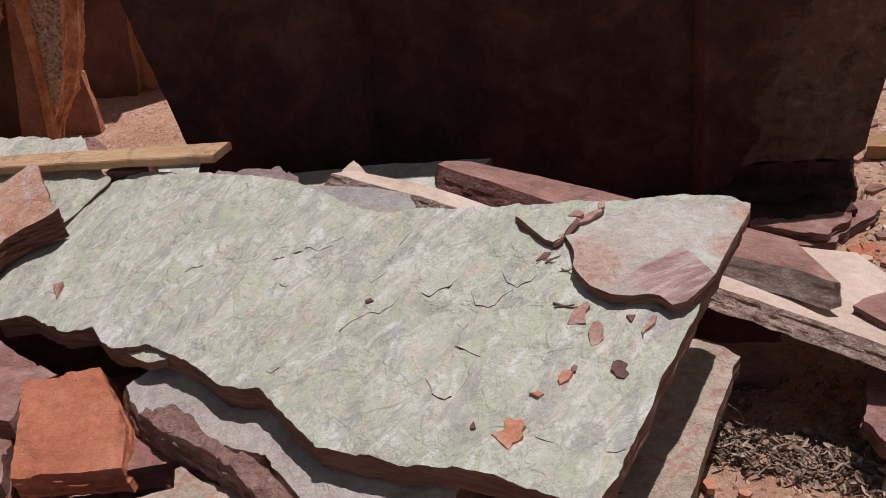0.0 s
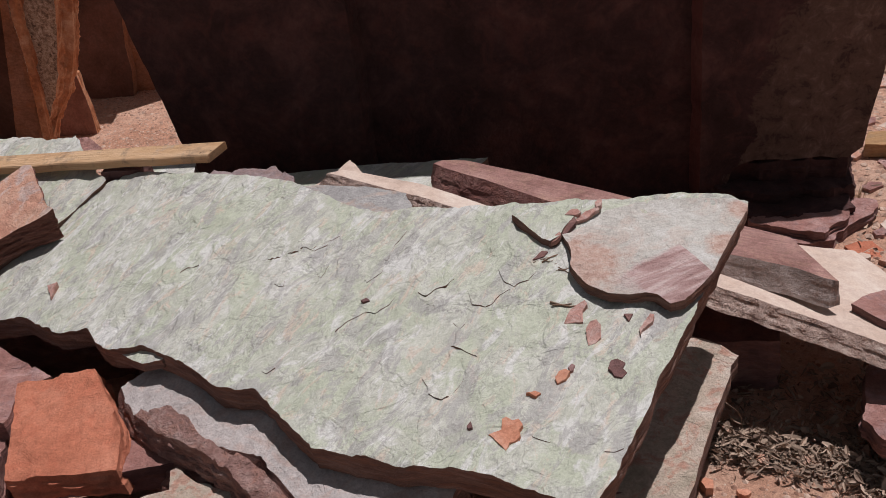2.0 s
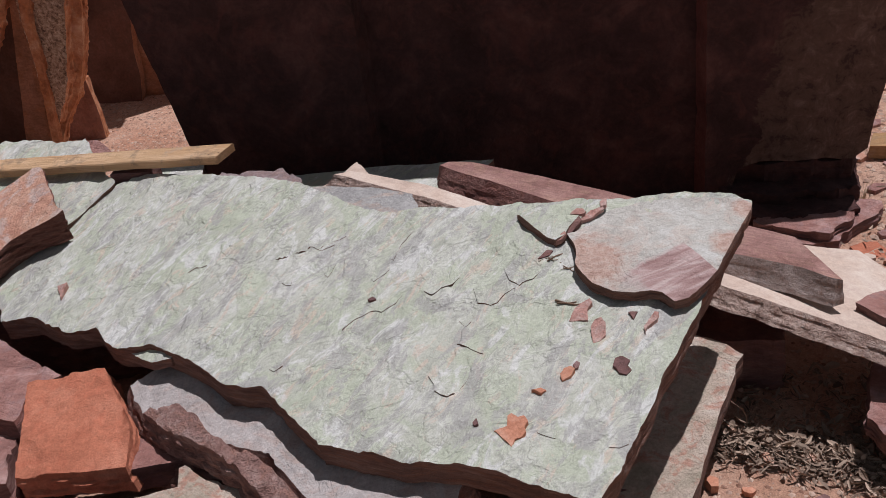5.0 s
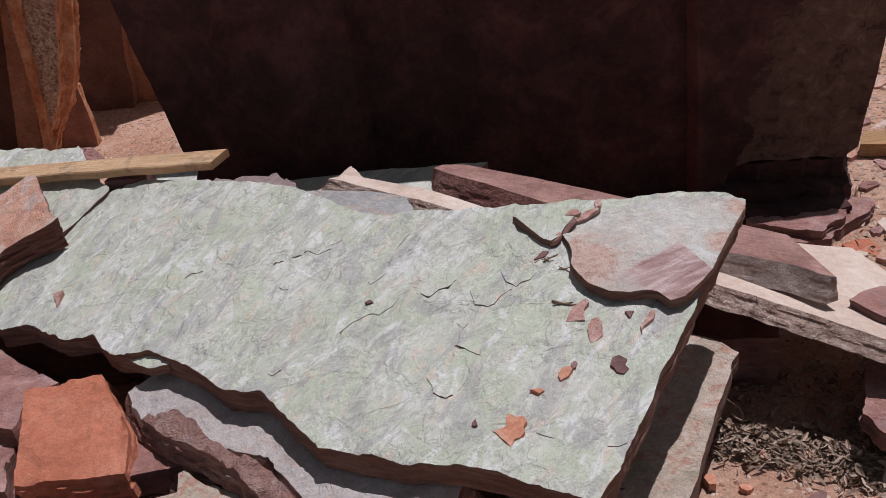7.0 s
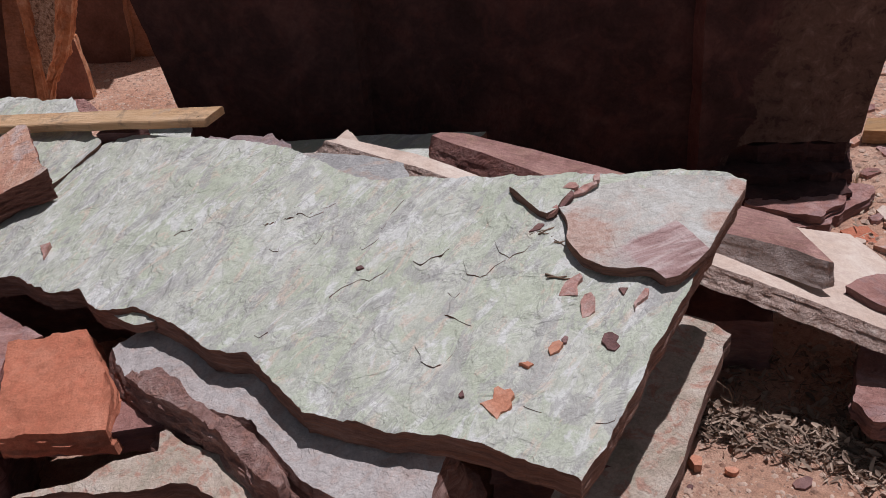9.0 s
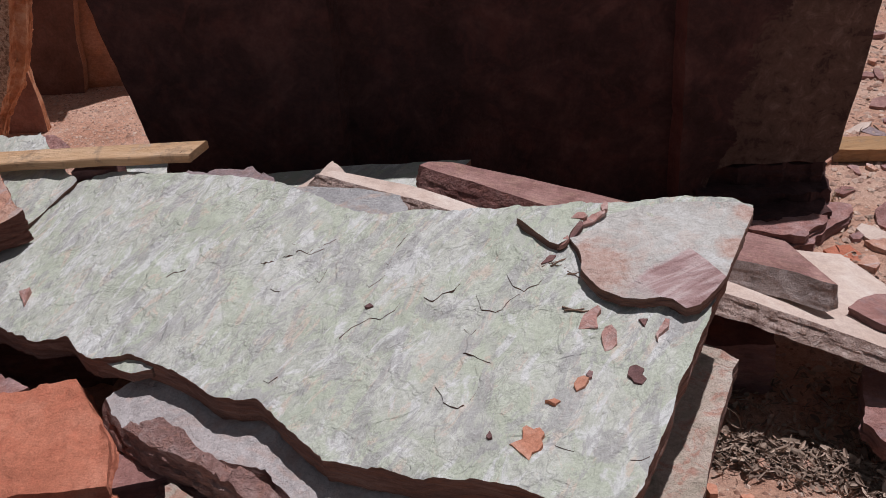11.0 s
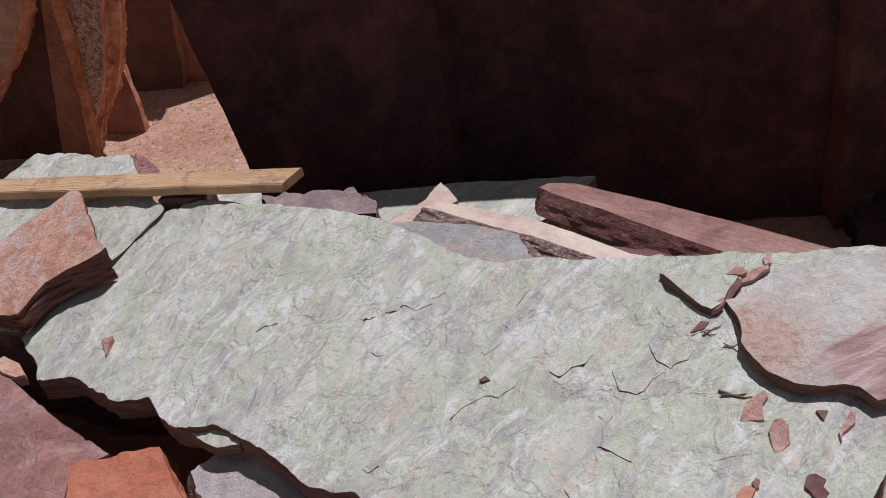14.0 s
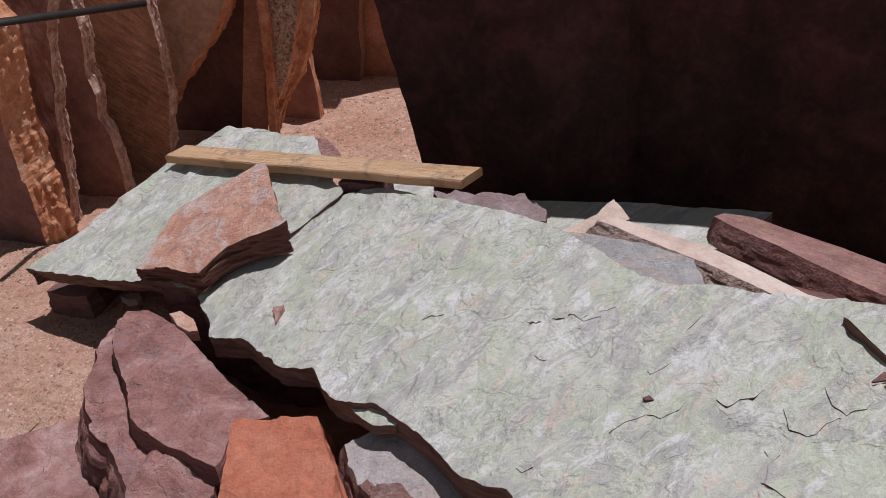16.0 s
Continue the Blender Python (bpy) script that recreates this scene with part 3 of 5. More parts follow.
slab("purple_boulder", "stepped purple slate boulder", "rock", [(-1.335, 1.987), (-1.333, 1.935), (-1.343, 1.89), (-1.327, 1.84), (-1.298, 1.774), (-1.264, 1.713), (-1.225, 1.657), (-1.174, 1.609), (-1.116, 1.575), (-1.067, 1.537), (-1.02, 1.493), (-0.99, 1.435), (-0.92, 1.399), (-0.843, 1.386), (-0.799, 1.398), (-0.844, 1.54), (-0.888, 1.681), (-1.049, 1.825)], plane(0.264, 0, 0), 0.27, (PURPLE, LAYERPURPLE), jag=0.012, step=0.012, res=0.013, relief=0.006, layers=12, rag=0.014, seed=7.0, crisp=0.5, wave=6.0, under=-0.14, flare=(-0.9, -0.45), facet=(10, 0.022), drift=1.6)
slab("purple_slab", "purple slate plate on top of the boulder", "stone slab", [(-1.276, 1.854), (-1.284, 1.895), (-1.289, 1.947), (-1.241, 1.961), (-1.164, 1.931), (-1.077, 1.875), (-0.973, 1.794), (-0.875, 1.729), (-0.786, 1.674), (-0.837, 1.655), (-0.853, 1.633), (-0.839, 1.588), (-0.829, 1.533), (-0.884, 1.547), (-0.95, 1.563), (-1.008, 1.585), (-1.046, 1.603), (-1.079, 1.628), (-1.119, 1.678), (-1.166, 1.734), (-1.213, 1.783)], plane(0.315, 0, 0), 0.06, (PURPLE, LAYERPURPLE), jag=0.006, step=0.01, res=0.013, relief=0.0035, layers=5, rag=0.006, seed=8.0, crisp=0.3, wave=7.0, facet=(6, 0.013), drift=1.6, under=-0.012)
slab("purple_slab", "flat purple slate slab lying on the soil", "stone slab", [(-1.477, 1.633), (-1.421, 1.68), (-1.34, 1.751), (-1.26, 1.647), (-1.146, 1.534), (-1.10, 1.40), (-1.05, 1.22), (-1.35, 1.12), (-1.62, 1.35), (-1.556, 1.506)], plane(0.165, 0, 0), 0.06, (PURPLE, PLUM), jag=0.008, step=0.02, res=0.02, relief=0.003, seed=9.0, facet=(5, 0.007))
GREY_SLAB = slab("grey_slab", "pale grey-lilac slate slab with layered broken edge", "stone slab", [(-0.61, 1.633), (-0.589, 1.588), (-0.543, 1.544), (-0.458, 1.496), (-0.415, 1.476), (-0.371, 1.45), (-0.305, 1.425), (-0.255, 1.41), (-0.212, 1.368), (-0.17, 1.323), (-0.129, 1.274), (-0.081, 1.244), (-0.037, 1.22), (0.114, 1.197), (0.145, 1.302), (-0.092, 1.514), (-0.503, 1.691)], lift(bed, -0.064), 0.12, (GREYPINK, LAYERED), jag=0.01, step=0.009, res=0.016, relief=0.003, layers=9, rag=0.017, seed=10.0, under=-0.06, drift=1.9, facet=(18, 0.005))
layer = new("broken_layer", slab_mesh("broken_layer", [(-0.547, 1.538), (-0.488, 1.49), (-0.431, 1.457), (-0.364, 1.413), (-0.294, 1.368), (-0.244, 1.321), (-0.197, 1.265), (-0.15, 1.237), (-0.142, 1.255), (-0.181, 1.315), (-0.226, 1.364), (-0.273, 1.398), (-0.318, 1.419), (-0.366, 1.45), (-0.405, 1.496), (-0.456, 1.534), (-0.501, 1.533), (-0.53, 1.549)], lift(bed, -0.052), 0.05, (PINKLAYER, PINKLAYER), jag=0.006, step=0.008, res=0.009, relief=0.004, layers=6, rag=0.01, seed=96.0, wave=12.0, crisp=0.9, facet=(16, 0.018), drift=2.3, under=-0.012))
layer.parent = GREY_SLAB
tagged(layer, "lumpy pinkish layer along the slab's broken edge")
slab("mottled_slab", "mottled pink and green slate slab", "stone slab", [(-0.682, 1.268), (-0.622, 1.285), (-0.552, 1.308), (-0.512, 1.353), (-0.433, 1.381), (-0.444, 1.428), (-0.431, 1.435), (-0.376, 1.391), (-0.303, 1.373), (-0.248, 1.336), (-0.21, 1.292), (-0.16, 1.258), (-0.224, 1.241), (-0.283, 1.264), (-0.349, 1.302), (-0.383, 1.306), (-0.411, 1.291), (-0.585, 1.28)], plane(0.2, 0, 0.05), 0.07, (MOTTLED, EDGE), jag=0.008, step=0.012, res=0.02, relief=0.004, seed=14.0)
# Added mostly below the view; keeps ground bounce off the orange block's front.
slab("dark_slab", "dark slab added under the mottled slab to cut bounce", "stone slab", [(-1.0, 1.12), (-0.98, 1.36), (-0.7, 1.4), (-0.3, 1.38), (-0.1, 1.3), (0.1, 1.1), (-0.4, 1.02)], plane(0.13, 0, 0), 0.14, (PLUM, PLUM), jag=0.015, step=0.02, res=0.03, relief=0.006, layers=6, rag=0.012, seed=28.0, crisp=0.5)
slab("purple_slab", "purple slate wedge under the orange block", "stone slab", [(-0.662, 1.538), (-0.596, 1.561), (-0.574, 1.554), (-0.5, 1.506), (-0.441, 1.461), (-0.56, 1.435), (-0.701, 1.431), (-0.795, 1.472), (-0.812, 1.558)], plane(0.262, 0, 0), 0.06, (PURPLE, PLUM), jag=0.005, step=0.012, res=0.02, relief=0.002, seed=15.0)
slab("lower_slab", "pinkish green slate slab beneath the long slab", "stone slab", [(0.588, 1.873), (0.621, 1.858), (0.655, 1.845), (0.682, 1.827), (0.716, 1.793), (0.697, 1.766), (0.665, 1.691), (0.637, 1.625), (0.604, 1.54), (0.571, 1.461), (0.526, 1.38), (0.466, 1.247), (0.263, 1.244), (0.4, 1.598)], plane(-0.0785, 0, 0.15), 0.05, (MOTTLED, EDGE), jag=0.004, step=0.012, res=0.02, relief=0.003, layers=3, rag=0.003, seed=16.0)
slab("pale_pink_slab", "long pale pink sandstone slab with rough broken edge", "stone slab", [(-0.212, 2.165), (-0.102, 2.139), (0.001, 2.117), (0.672, 1.898), (0.824, 1.835), (1.001, 1.757), (1.075, 1.728), (1.128, 2.068), (1.067, 2.193), (0.345, 2.102), (0.208, 2.104), (0.099, 2.158), (-0.004, 2.189), (-0.15, 2.201), (-0.18, 2.2)], slant, 0.036, (PALEPINK, PINKEDGE), jag=0.004, step=0.01, res=0.03, relief=0.001, layers=5, rag=0.008, seed=17.0, under=-0.034, drift=1.4)
BROWN_SLAB = slab("brown_slab", "long brown sandstone slab with straight top", "stone slab", [(0.012, 2.43), (0.047, 2.403), (0.152, 2.335), (0.299, 2.233), (0.52, 2.09), (0.707, 1.975), (0.777, 1.948), (0.855, 1.911), (0.9, 1.874), (0.928, 1.861), (0.893, 1.961), (0.866, 2.037), (0.772, 2.09), (0.503, 2.24), (0.284, 2.357), (0.095, 2.448), (0.034, 2.448)], plane(0.382, -0.06, 0), 0.056, (BROWN, BROWNEDGE), jag=0.0012, step=0.009, res=0.03, relief=0.0015, layers=4, rag=0.003, seed=18.0, under=-0.028, drift=2.6, flare=(-0.5, -0.86))
BROWN_SLAB.data.materials.append(GREYEDGE)
for f in BROWN_SLAB.data.polygons:
    if f.material_index == 1 and f.center.x > 0.62:
        f.material_index = 2
slab("pink_stone", "pale pink pointed stone behind the green slab", "rock", [(-0.329, 2.289), (-0.308, 2.316), (-0.252, 2.378), (-0.234, 2.432), (-0.222, 2.453), (-0.172, 2.367), (-0.231, 2.281)], plane(0.40, 0, 0), 0.07, (PALEPINK, PALEPINK), jag=0.004, seed=19.0, relief=0.004)
slab("green_slab", "dusty green slate slab at the foot of the dark slabs", "stone slab", [(-0.559, 2.61), (-0.375, 2.614), (-0.184, 2.623), (0.145, 2.616), (0.062, 2.441), (0.028, 2.364), (-0.185, 2.313), (-0.449, 2.403)], plane(0.29, 0, 0), 0.29, (SLATE, EDGE), jag=0.008, step=0.02, res=0.03, seed=20.0)
slab("purple_slab", "thin purple slate plate behind the green slab", "stone slab", [(-0.699, 2.498), (-0.571, 2.505), (-0.457, 2.511), (-0.442, 2.49), (-0.383, 2.435), (-0.373, 2.367), (-0.487, 2.349), (-0.605, 2.362)], plane(0.37, 0, 0), 0.08, (GREYPURPLE, PLUM), jag=0.010, seed=21.0, facet=(13, 0.012), relief=0.004, crisp=0.6, res=0.014)
slab("blue_grey_slab", "blue-grey slate plate behind the green slab", "stone slab", [(-0.37, 2.171), (-0.309, 2.148), (-0.207, 2.143), (-0.112, 2.124), (-0.008, 2.075), (0.02, 1.982), (0.026, 1.895), (-0.185, 1.935)], plane(0.495, 0, 0), 0.06, (BLUEGREY, EDGE), seed=22.0)
slab("green_slab", "pale green slate sliver under the batten", "stone slab", [(-0.88, 2.58), (-0.71, 2.568), (-0.68, 2.445), (-0.83, 2.467)], plane(0.374, 0, 0), 0.05, (SLATE, EDGE), jag=0.003, step=0.01, res=0.012, seed=23.0)
slab("dark_slab", "purple slate slab lying at the foot of the wall", "stone slab", [(0.88, 2.548), (0.93, 2.53), (0.99, 2.50), (1.045, 2.468), (1.078, 2.46), (1.115, 2.51), (1.15, 2.525), (1.165, 2.56), (1.10, 2.575), (0.90, 2.58)], plane(0.05, 0, 0), 0.025, (PURPLE, PLUM), jag=0.010, step=0.012, res=0.02, seed=24.0, layers=4, rag=0.006, facet=(12, 0.008))
slab("dark_slab", "purple slate slab bedded in the soil", "stone slab", [(0.90, 2.52), (1.03, 2.455), (1.10, 2.47), (1.17, 2.55), (1.25, 2.60), (1.27, 2.66), (1.15, 2.72), (0.9, 2.66)], plane(0.026, 0, 0), 0.05, (PURPLE, PLUM), jag=0.014, step=0.015, res=0.03, seed=24.5, layers=4, rag=0.008)
slab("purple_slab", "thin purple slate piece on the pale pink slab", "stone slab", [(0.963, 1.876), (1.002, 1.917), (1.063, 1.962), (1.165, 1.992), (1.103, 1.784), (1.018, 1.819)], lift(slant, 0.02), 0.022, (PURPLE, PLUM), jag=0.005, step=0.012, res=0.025, relief=0.002, layers=3, seed=33.0)
# Added stones: unseen supports, and dark fillers where only shade shows in gaps.
for k, (cx, cy, w, d, h) in enumerate(((-1.0, 2.2, 0.5, 0.3, 0.33), (-0.25, 1.85, 0.6, 0.35, 0.36), (0.35, 1.62, 0.3, 0.3, 0.14), (0.2, 2.05, 0.5, 0.3, 0.36), (-1.46, 2.38, 0.26, 0.2, 0.28), (-1.64, 2.215, 0.15, 0.15, 0.2), (-0.80, 2.335, 0.12, 0.07, 0.495), (0.72, 2.02, 0.26, 0.22, 0.14))):
    slab("dark_slab", "added dark stone filling the shade under the slabs", "rock", [(cx - w / 2, cy - d / 2), (cx + w * 0.4, cy - d * 0.55), (cx + w / 2, cy + d * 0.3), (cx, cy + d / 2), (cx - w * 0.45, cy + d * 0.4)],
         plane(h, 0, 0), h + 0.02, (PLUM, PLUM), group="stones packed under the slabs", jag=0.015, step=0.02, res=0.04, relief=0.006, layers=8, rag=0.014, seed=200.0 + k)
slab("purple_block", "purple slate block with rough side", "rock", [(0.995, 1.815), (1.037, 1.865), (1.102, 1.917), (1.193, 1.831), (1.088, 1.593), (0.969, 1.598), (0.939, 1.657)], plane(0.12, 0, 0), 0.05, (PURPLE, PLUM), jag=0.008, step=0.012, res=0.025, relief=0.004, layers=6, rag=0.008, seed=25.0)
slab("dark_slab", "dark slate stone propping the purple block", "rock", [(1.06, 1.74), (1.12, 1.84), (1.2, 1.8), (1.12, 1.68)], plane(0.068, 0, 0), 0.09, (PLUM, PLUM), jag=0.01, seed=25.5)
BIG_FLAKE = slab("stone_flake", "broken grey-pink slate flake on the slab's corner", "stone flake", [(0.367, 1.795), (0.4, 1.819), (0.442, 1.866), (0.506, 1.885), (0.598, 1.892), (0.7, 1.885), (0.73, 1.866), (0.724, 1.845), (0.683, 1.762), (0.629, 1.654), (0.606, 1.627), (0.568, 1.59), (0.541, 1.582), (0.52, 1.605), (0.499, 1.611), (0.47, 1.608), (0.429, 1.615), (0.395, 1.638), (0.376, 1.664), (0.363, 1.696), (0.367, 1.722), (0.361, 1.76), (0.35, 1.793)], flake_top, 0.02, (FLAKEMAT, EDGE), jag=0.003, step=0.008, res=0.012, relief=0.0022, layers=4, rag=0.003, seed=26.0, wave=14.0)
slab("stone_flake", "wedge-shaped slate flake beside the large flake", "stone flake", [(0.248, 1.853), (0.285, 1.867), (0.355, 1.874), (0.375, 1.836), (0.354, 1.804), (0.345, 1.782), (0.325, 1.768), (0.31, 1.778)], lift(bed, 0.022), 0.02, (SLATE, EDGE), jag=0.002, step=0.008, res=0.012, relief=0.002, layers=4, rag=0.003, seed=27.0)


# ---- thin lips and loose layers on the long slab ----
def lip(outline, parent, seed, rise=0.0019, reach=0.03):
    """A flake lifted along the edge that is listed first; away from that edge it sinks into the slab."""
    edge = [Vector(p) for p in outline[:len(outline) // 2 + 1]]

    def top(x, y):
        p = Vector((x, y))
        d = 9.0
        for a, b in zip(edge, edge[1:]):
            u = b - a
            k = max(0.0, min(1.0, (p - a).dot(u) / u.length_squared))
            d = min(d, (p - a - u * k).length)
        return bed(x, y) + rise * max(-1.0, 1.0 - d / reach)
    me = slab_mesh("flake", outline, top, 0.006, (SLATE, EDGE), jag=0.0025, step=0.006, res=0.012, relief=0.0036, layers=2, rag=0.001, seed=2.0, wave=15.0, grain=(60, 0.5), crisp=0.2, facet=(24, 0.0044))
    ob = new("flake", me)
    ob.parent = parent
    tagged(ob, "thin lifted flake of slate")


for k, lip_outline in enumerate(([(0.077, 1.474), (0.089, 1.454), (0.092, 1.436), (0.105, 1.425), (0.118, 1.419), (0.141, 1.439), (0.154, 1.471), (0.131, 1.478), (0.099, 1.486)], [(0.158, 1.673), (0.168, 1.639), (0.194, 1.629), (0.207, 1.635), (0.222, 1.655), (0.244, 1.667), (0.222, 1.69), (0.186, 1.7)], [(0.221, 1.719), (0.23, 1.691), (0.251, 1.672), (0.263, 1.684), (0.278, 1.689), (0.303, 1.73), (0.266, 1.743), (0.237, 1.735)], [(0.057, 1.685), (0.073, 1.672), (0.092, 1.688), (0.115, 1.691), (0.132, 1.712), (0.095, 1.729), (0.059, 1.717)])):
    lip(lip_outline, LONG_SLAB, 50.0 + k, 0.0026)
for k, lip_outline in enumerate(([(-0.107, 1.611), (-0.085, 1.635), (-0.052, 1.652), (-0.029, 1.644), (-0.001, 1.661), (0.011, 1.683), (-0.032, 1.695), (-0.085, 1.675)], [(0.133, 1.594), (0.146, 1.582), (0.156, 1.594), (0.153, 1.613), (0.136, 1.615)], [(0.13, 1.544), (0.152, 1.533), (0.18, 1.513), (0.181, 1.546), (0.155, 1.56)], [(-0.294, 1.848), (-0.275, 1.836), (-0.267, 1.845), (-0.263, 1.867), (-0.286, 1.873)])):
    lip(lip_outline, LONG_SLAB, 54.0 + k)
for k, lip_outline in enumerate(([(-0.247, 1.849), (-0.229, 1.855), (-0.207, 1.855), (-0.194, 1.848), (-0.167, 1.864), (-0.14, 1.888), (-0.17, 1.913), (-0.218, 1.898), (-0.239, 1.877)], [(-0.262, 1.765), (-0.251, 1.755), (-0.241, 1.754), (-0.241, 1.774), (-0.258, 1.777)], [(-0.508, 1.855), (-0.49, 1.864), (-0.468, 1.872), (-0.476, 1.897), (-0.503, 1.893)])):
    lip(lip_outline, LONG_SLAB, 58.0 + k)
for k, lip_outline in enumerate(([(-0.247, 1.536), (-0.236, 1.528), (-0.218, 1.537), (-0.225, 1.552), (-0.245, 1.552)], [(0.28, 1.336), (0.294, 1.329), (0.31, 1.321), (0.314, 1.342), (0.294, 1.35)], [(0.4, 1.301), (0.417, 1.298), (0.432, 1.305), (0.437, 1.318), (0.41, 1.317)])):
    lip(lip_outline, LONG_SLAB, 62.0 + k)
for edge in ([(-0.225, 1.873), (-0.215, 1.881)], [(-0.207, 1.887), (-0.197, 1.85), (-0.187, 1.845), (-0.159, 1.859)], [(-0.165, 1.87), (-0.133, 1.884)], [(-0.056, 1.733), (-0.024, 1.758)], [(-0.16, 1.765), (-0.147, 1.795)], [(-0.017, 1.784), (-0.002, 1.828), (0.021, 1.86)], [(0.135, 1.431), (0.149, 1.454), (0.157, 1.471)], [(-0.241, 1.847), (-0.223, 1.851)]):
    a, b = Vector(edge[0]), Vector(edge[-1])
    w = Vector((a.y - b.y, b.x - a.x)).normalized() * max(0.012, 0.5 * (b - a).length)
    if len(edge) == 2:
        edge = [edge[0], tuple((a + b) / 2 - w * 0.15), edge[1]]
    back = [tuple(b.lerp(a, t) + w) for t in np.linspace(0.2, 0.8, len(edge) - 2 + len(edge) % 2)]
    lip(edge + back, LONG_SLAB, 0, 0.0014, 0.02)
sliver = new("sliver", slab_mesh("sliver", [(-0.615, 1.678), (-0.556, 1.70), (-0.51, 1.68), (-0.48, 1.645), (-0.495, 1.628), (-0.538, 1.629), (-0.57, 1.645)], lift(bed, -0.012), 0.022, (SLATE, EDGE), jag=0.002, step=0.006, res=0.01, relief=0.001, layers=2, rag=0.002, seed=66.0))
sliver.parent = LONG_SLAB
tagged(sliver, "thin splinter left below the slab's lip")
TANLAYER = stone("tan slate layer", (0.26, 0.15, 0.115), (0.36, 0.225, 0.175), (0.46, 0.32, 0.26), (0.33, 0.17, 0.115), 180, 9, 0.6, 0.006, terraces=12.0)
under_outline = [(0.54 + (px - 0.54) * 0.95, 1.74 + (py - 1.74) * 0.92) for px, py in [(0.541, 1.582), (0.52, 1.605), (0.499, 1.611), (0.47, 1.608), (0.429, 1.615), (0.395, 1.638), (0.376, 1.664), (0.363, 1.696), (0.367, 1.722), (0.361, 1.76), (0.35, 1.793), (0.367, 1.795)]]
layer = new("lower_layer", slab_mesh("lower_layer", under_outline, lift(bed, 0.013), 0.015, (TANLAYER, EDGE), jag=0.004, step=0.008, res=0.014, relief=0.002, layers=3, rag=0.003, seed=67.0, wave=14.0))
layer.parent = BIG_FLAKE
tagged(layer, "tan layer showing under the flake's rim")

# ---- chips lying on the long slab ----
PINKCHIP = stone("pinkish stone chip", (0.34, 0.165, 0.135), (0.47, 0.265, 0.225), (0.57, 0.37, 0.325), (0.52, 0.40, 0.36), 220, 16, 0.7, 0.005, terraces=16.0)
ORANGECHIP = stone("orange stone chip", (0.42, 0.17, 0.10), (0.52, 0.235, 0.15), (0.60, 0.33, 0.24), (0.40, 0.15, 0.09), 260, 20, 0.4, 0.002)


def chip(label, outline, rise, mat, seed, tip=(0.0, 0.0), thick=0.0):
    cx, cy = sum(p[0] for p in outline) / len(outline), sum(p[1] for p in outline) / len(outline)
    outline = [(cx + (px - cx) * 0.9, cy + (py - cy) * 0.9) for px, py in outline]
    slab("stone_chip", label, "stone chip", outline, lambda x, y: bed(x, y) + 0.003 + (rise if thick else 0.6 * rise) + tip[0] * (x - cx) + tip[1] * (y - cy), thick or rise + 0.007, (mat, mat), group="chips lying on the green slab",
         jag=0.002, step=0.004, res=0.006, relief=0.0016, layers=3, rag=0.0012, seed=seed, wave=40.0)


chip("jagged orange sandstone chip on green slate", [(0.2, 1.343), (0.225, 1.35), (0.227, 1.373), (0.235, 1.377), (0.247, 1.366), (0.259, 1.368), (0.267, 1.355), (0.26, 1.345), (0.262, 1.334), (0.252, 1.322), (0.241, 1.321), (0.235, 1.306)], 0.008, ORANGECHIP, 70.0, (0.05, 0.05))
chip("small orange sandstone chip on green slate", [(0.322, 1.452), (0.33, 1.463), (0.345, 1.466), (0.353, 1.459), (0.344, 1.445), (0.326, 1.438)], 0.009, ORANGECHIP, 71.0, (0.1, 0.25))
chip("tiny dark slate chip beside an orange chip", [(0.346, 1.472), (0.354, 1.48), (0.361, 1.476), (0.357, 1.464), (0.351, 1.462)], 0.005, PURPLE, 72.0)
chip("narrow orange sandstone splinter", [(0.269, 1.424), (0.288, 1.428), (0.299, 1.42), (0.288, 1.413)], 0.005, ORANGECHIP, 73.0)
chip("tiny dark pointed slate chip", [(0.166, 1.361), (0.173, 1.372), (0.177, 1.358), (0.17, 1.356)], 0.006, PLUM, 74.0)
chip("dark purple split slate chip", [(0.417, 1.462), (0.423, 1.478), (0.436, 1.483), (0.451, 1.475), (0.444, 1.464), (0.452, 1.455), (0.442, 1.443), (0.428, 1.447), (0.424, 1.456)], 0.008, PLUM, 75.0, (-0.12, 0.1))
chip("pinkish squarish stone chip on green slate", [(0.383, 1.557), (0.392, 1.57), (0.405, 1.573), (0.413, 1.558), (0.412, 1.53), (0.4, 1.52), (0.386, 1.519)], 0.008, PINKCHIP, 76.0, (0.2, 0.16))
chip("reddish stone chip lying among twigs", [(0.342, 1.573), (0.356, 1.601), (0.387, 1.62), (0.392, 1.611), (0.38, 1.595), (0.381, 1.57)], 0.010, PINKCHIP, 77.0, (0.1, 0.15))
chip("small dark three-cornered slate chip", [(0.455, 1.587), (0.474, 1.585), (0.464, 1.567)], 0.008, PLUM, 78.0)
chip("long thin pinkish stone splinter", [(0.478, 1.549), (0.505, 1.585), (0.514, 1.582), (0.509, 1.564), (0.488, 1.546), (0.48, 1.532)], 0.009, PINKCHIP, 79.0)
chip("thin dark slate splinter under the wedge flake", [(0.287, 1.739), (0.307, 1.761), (0.321, 1.758), (0.312, 1.745)], 0.006, PLUM, 80.0)
chip("small reddish three-cornered chip lying alone", [(-0.885, 1.928), (-0.85, 1.923), (-0.855, 1.878)], 0.012, PINKCHIP, 81.0, (0.2, 0.2))
chip("tiny dark chip on the middle of the slab", [(-0.062, 1.679), (-0.051, 1.687), (-0.042, 1.678), (-0.056, 1.674)], 0.006, PLUM, 82.0)
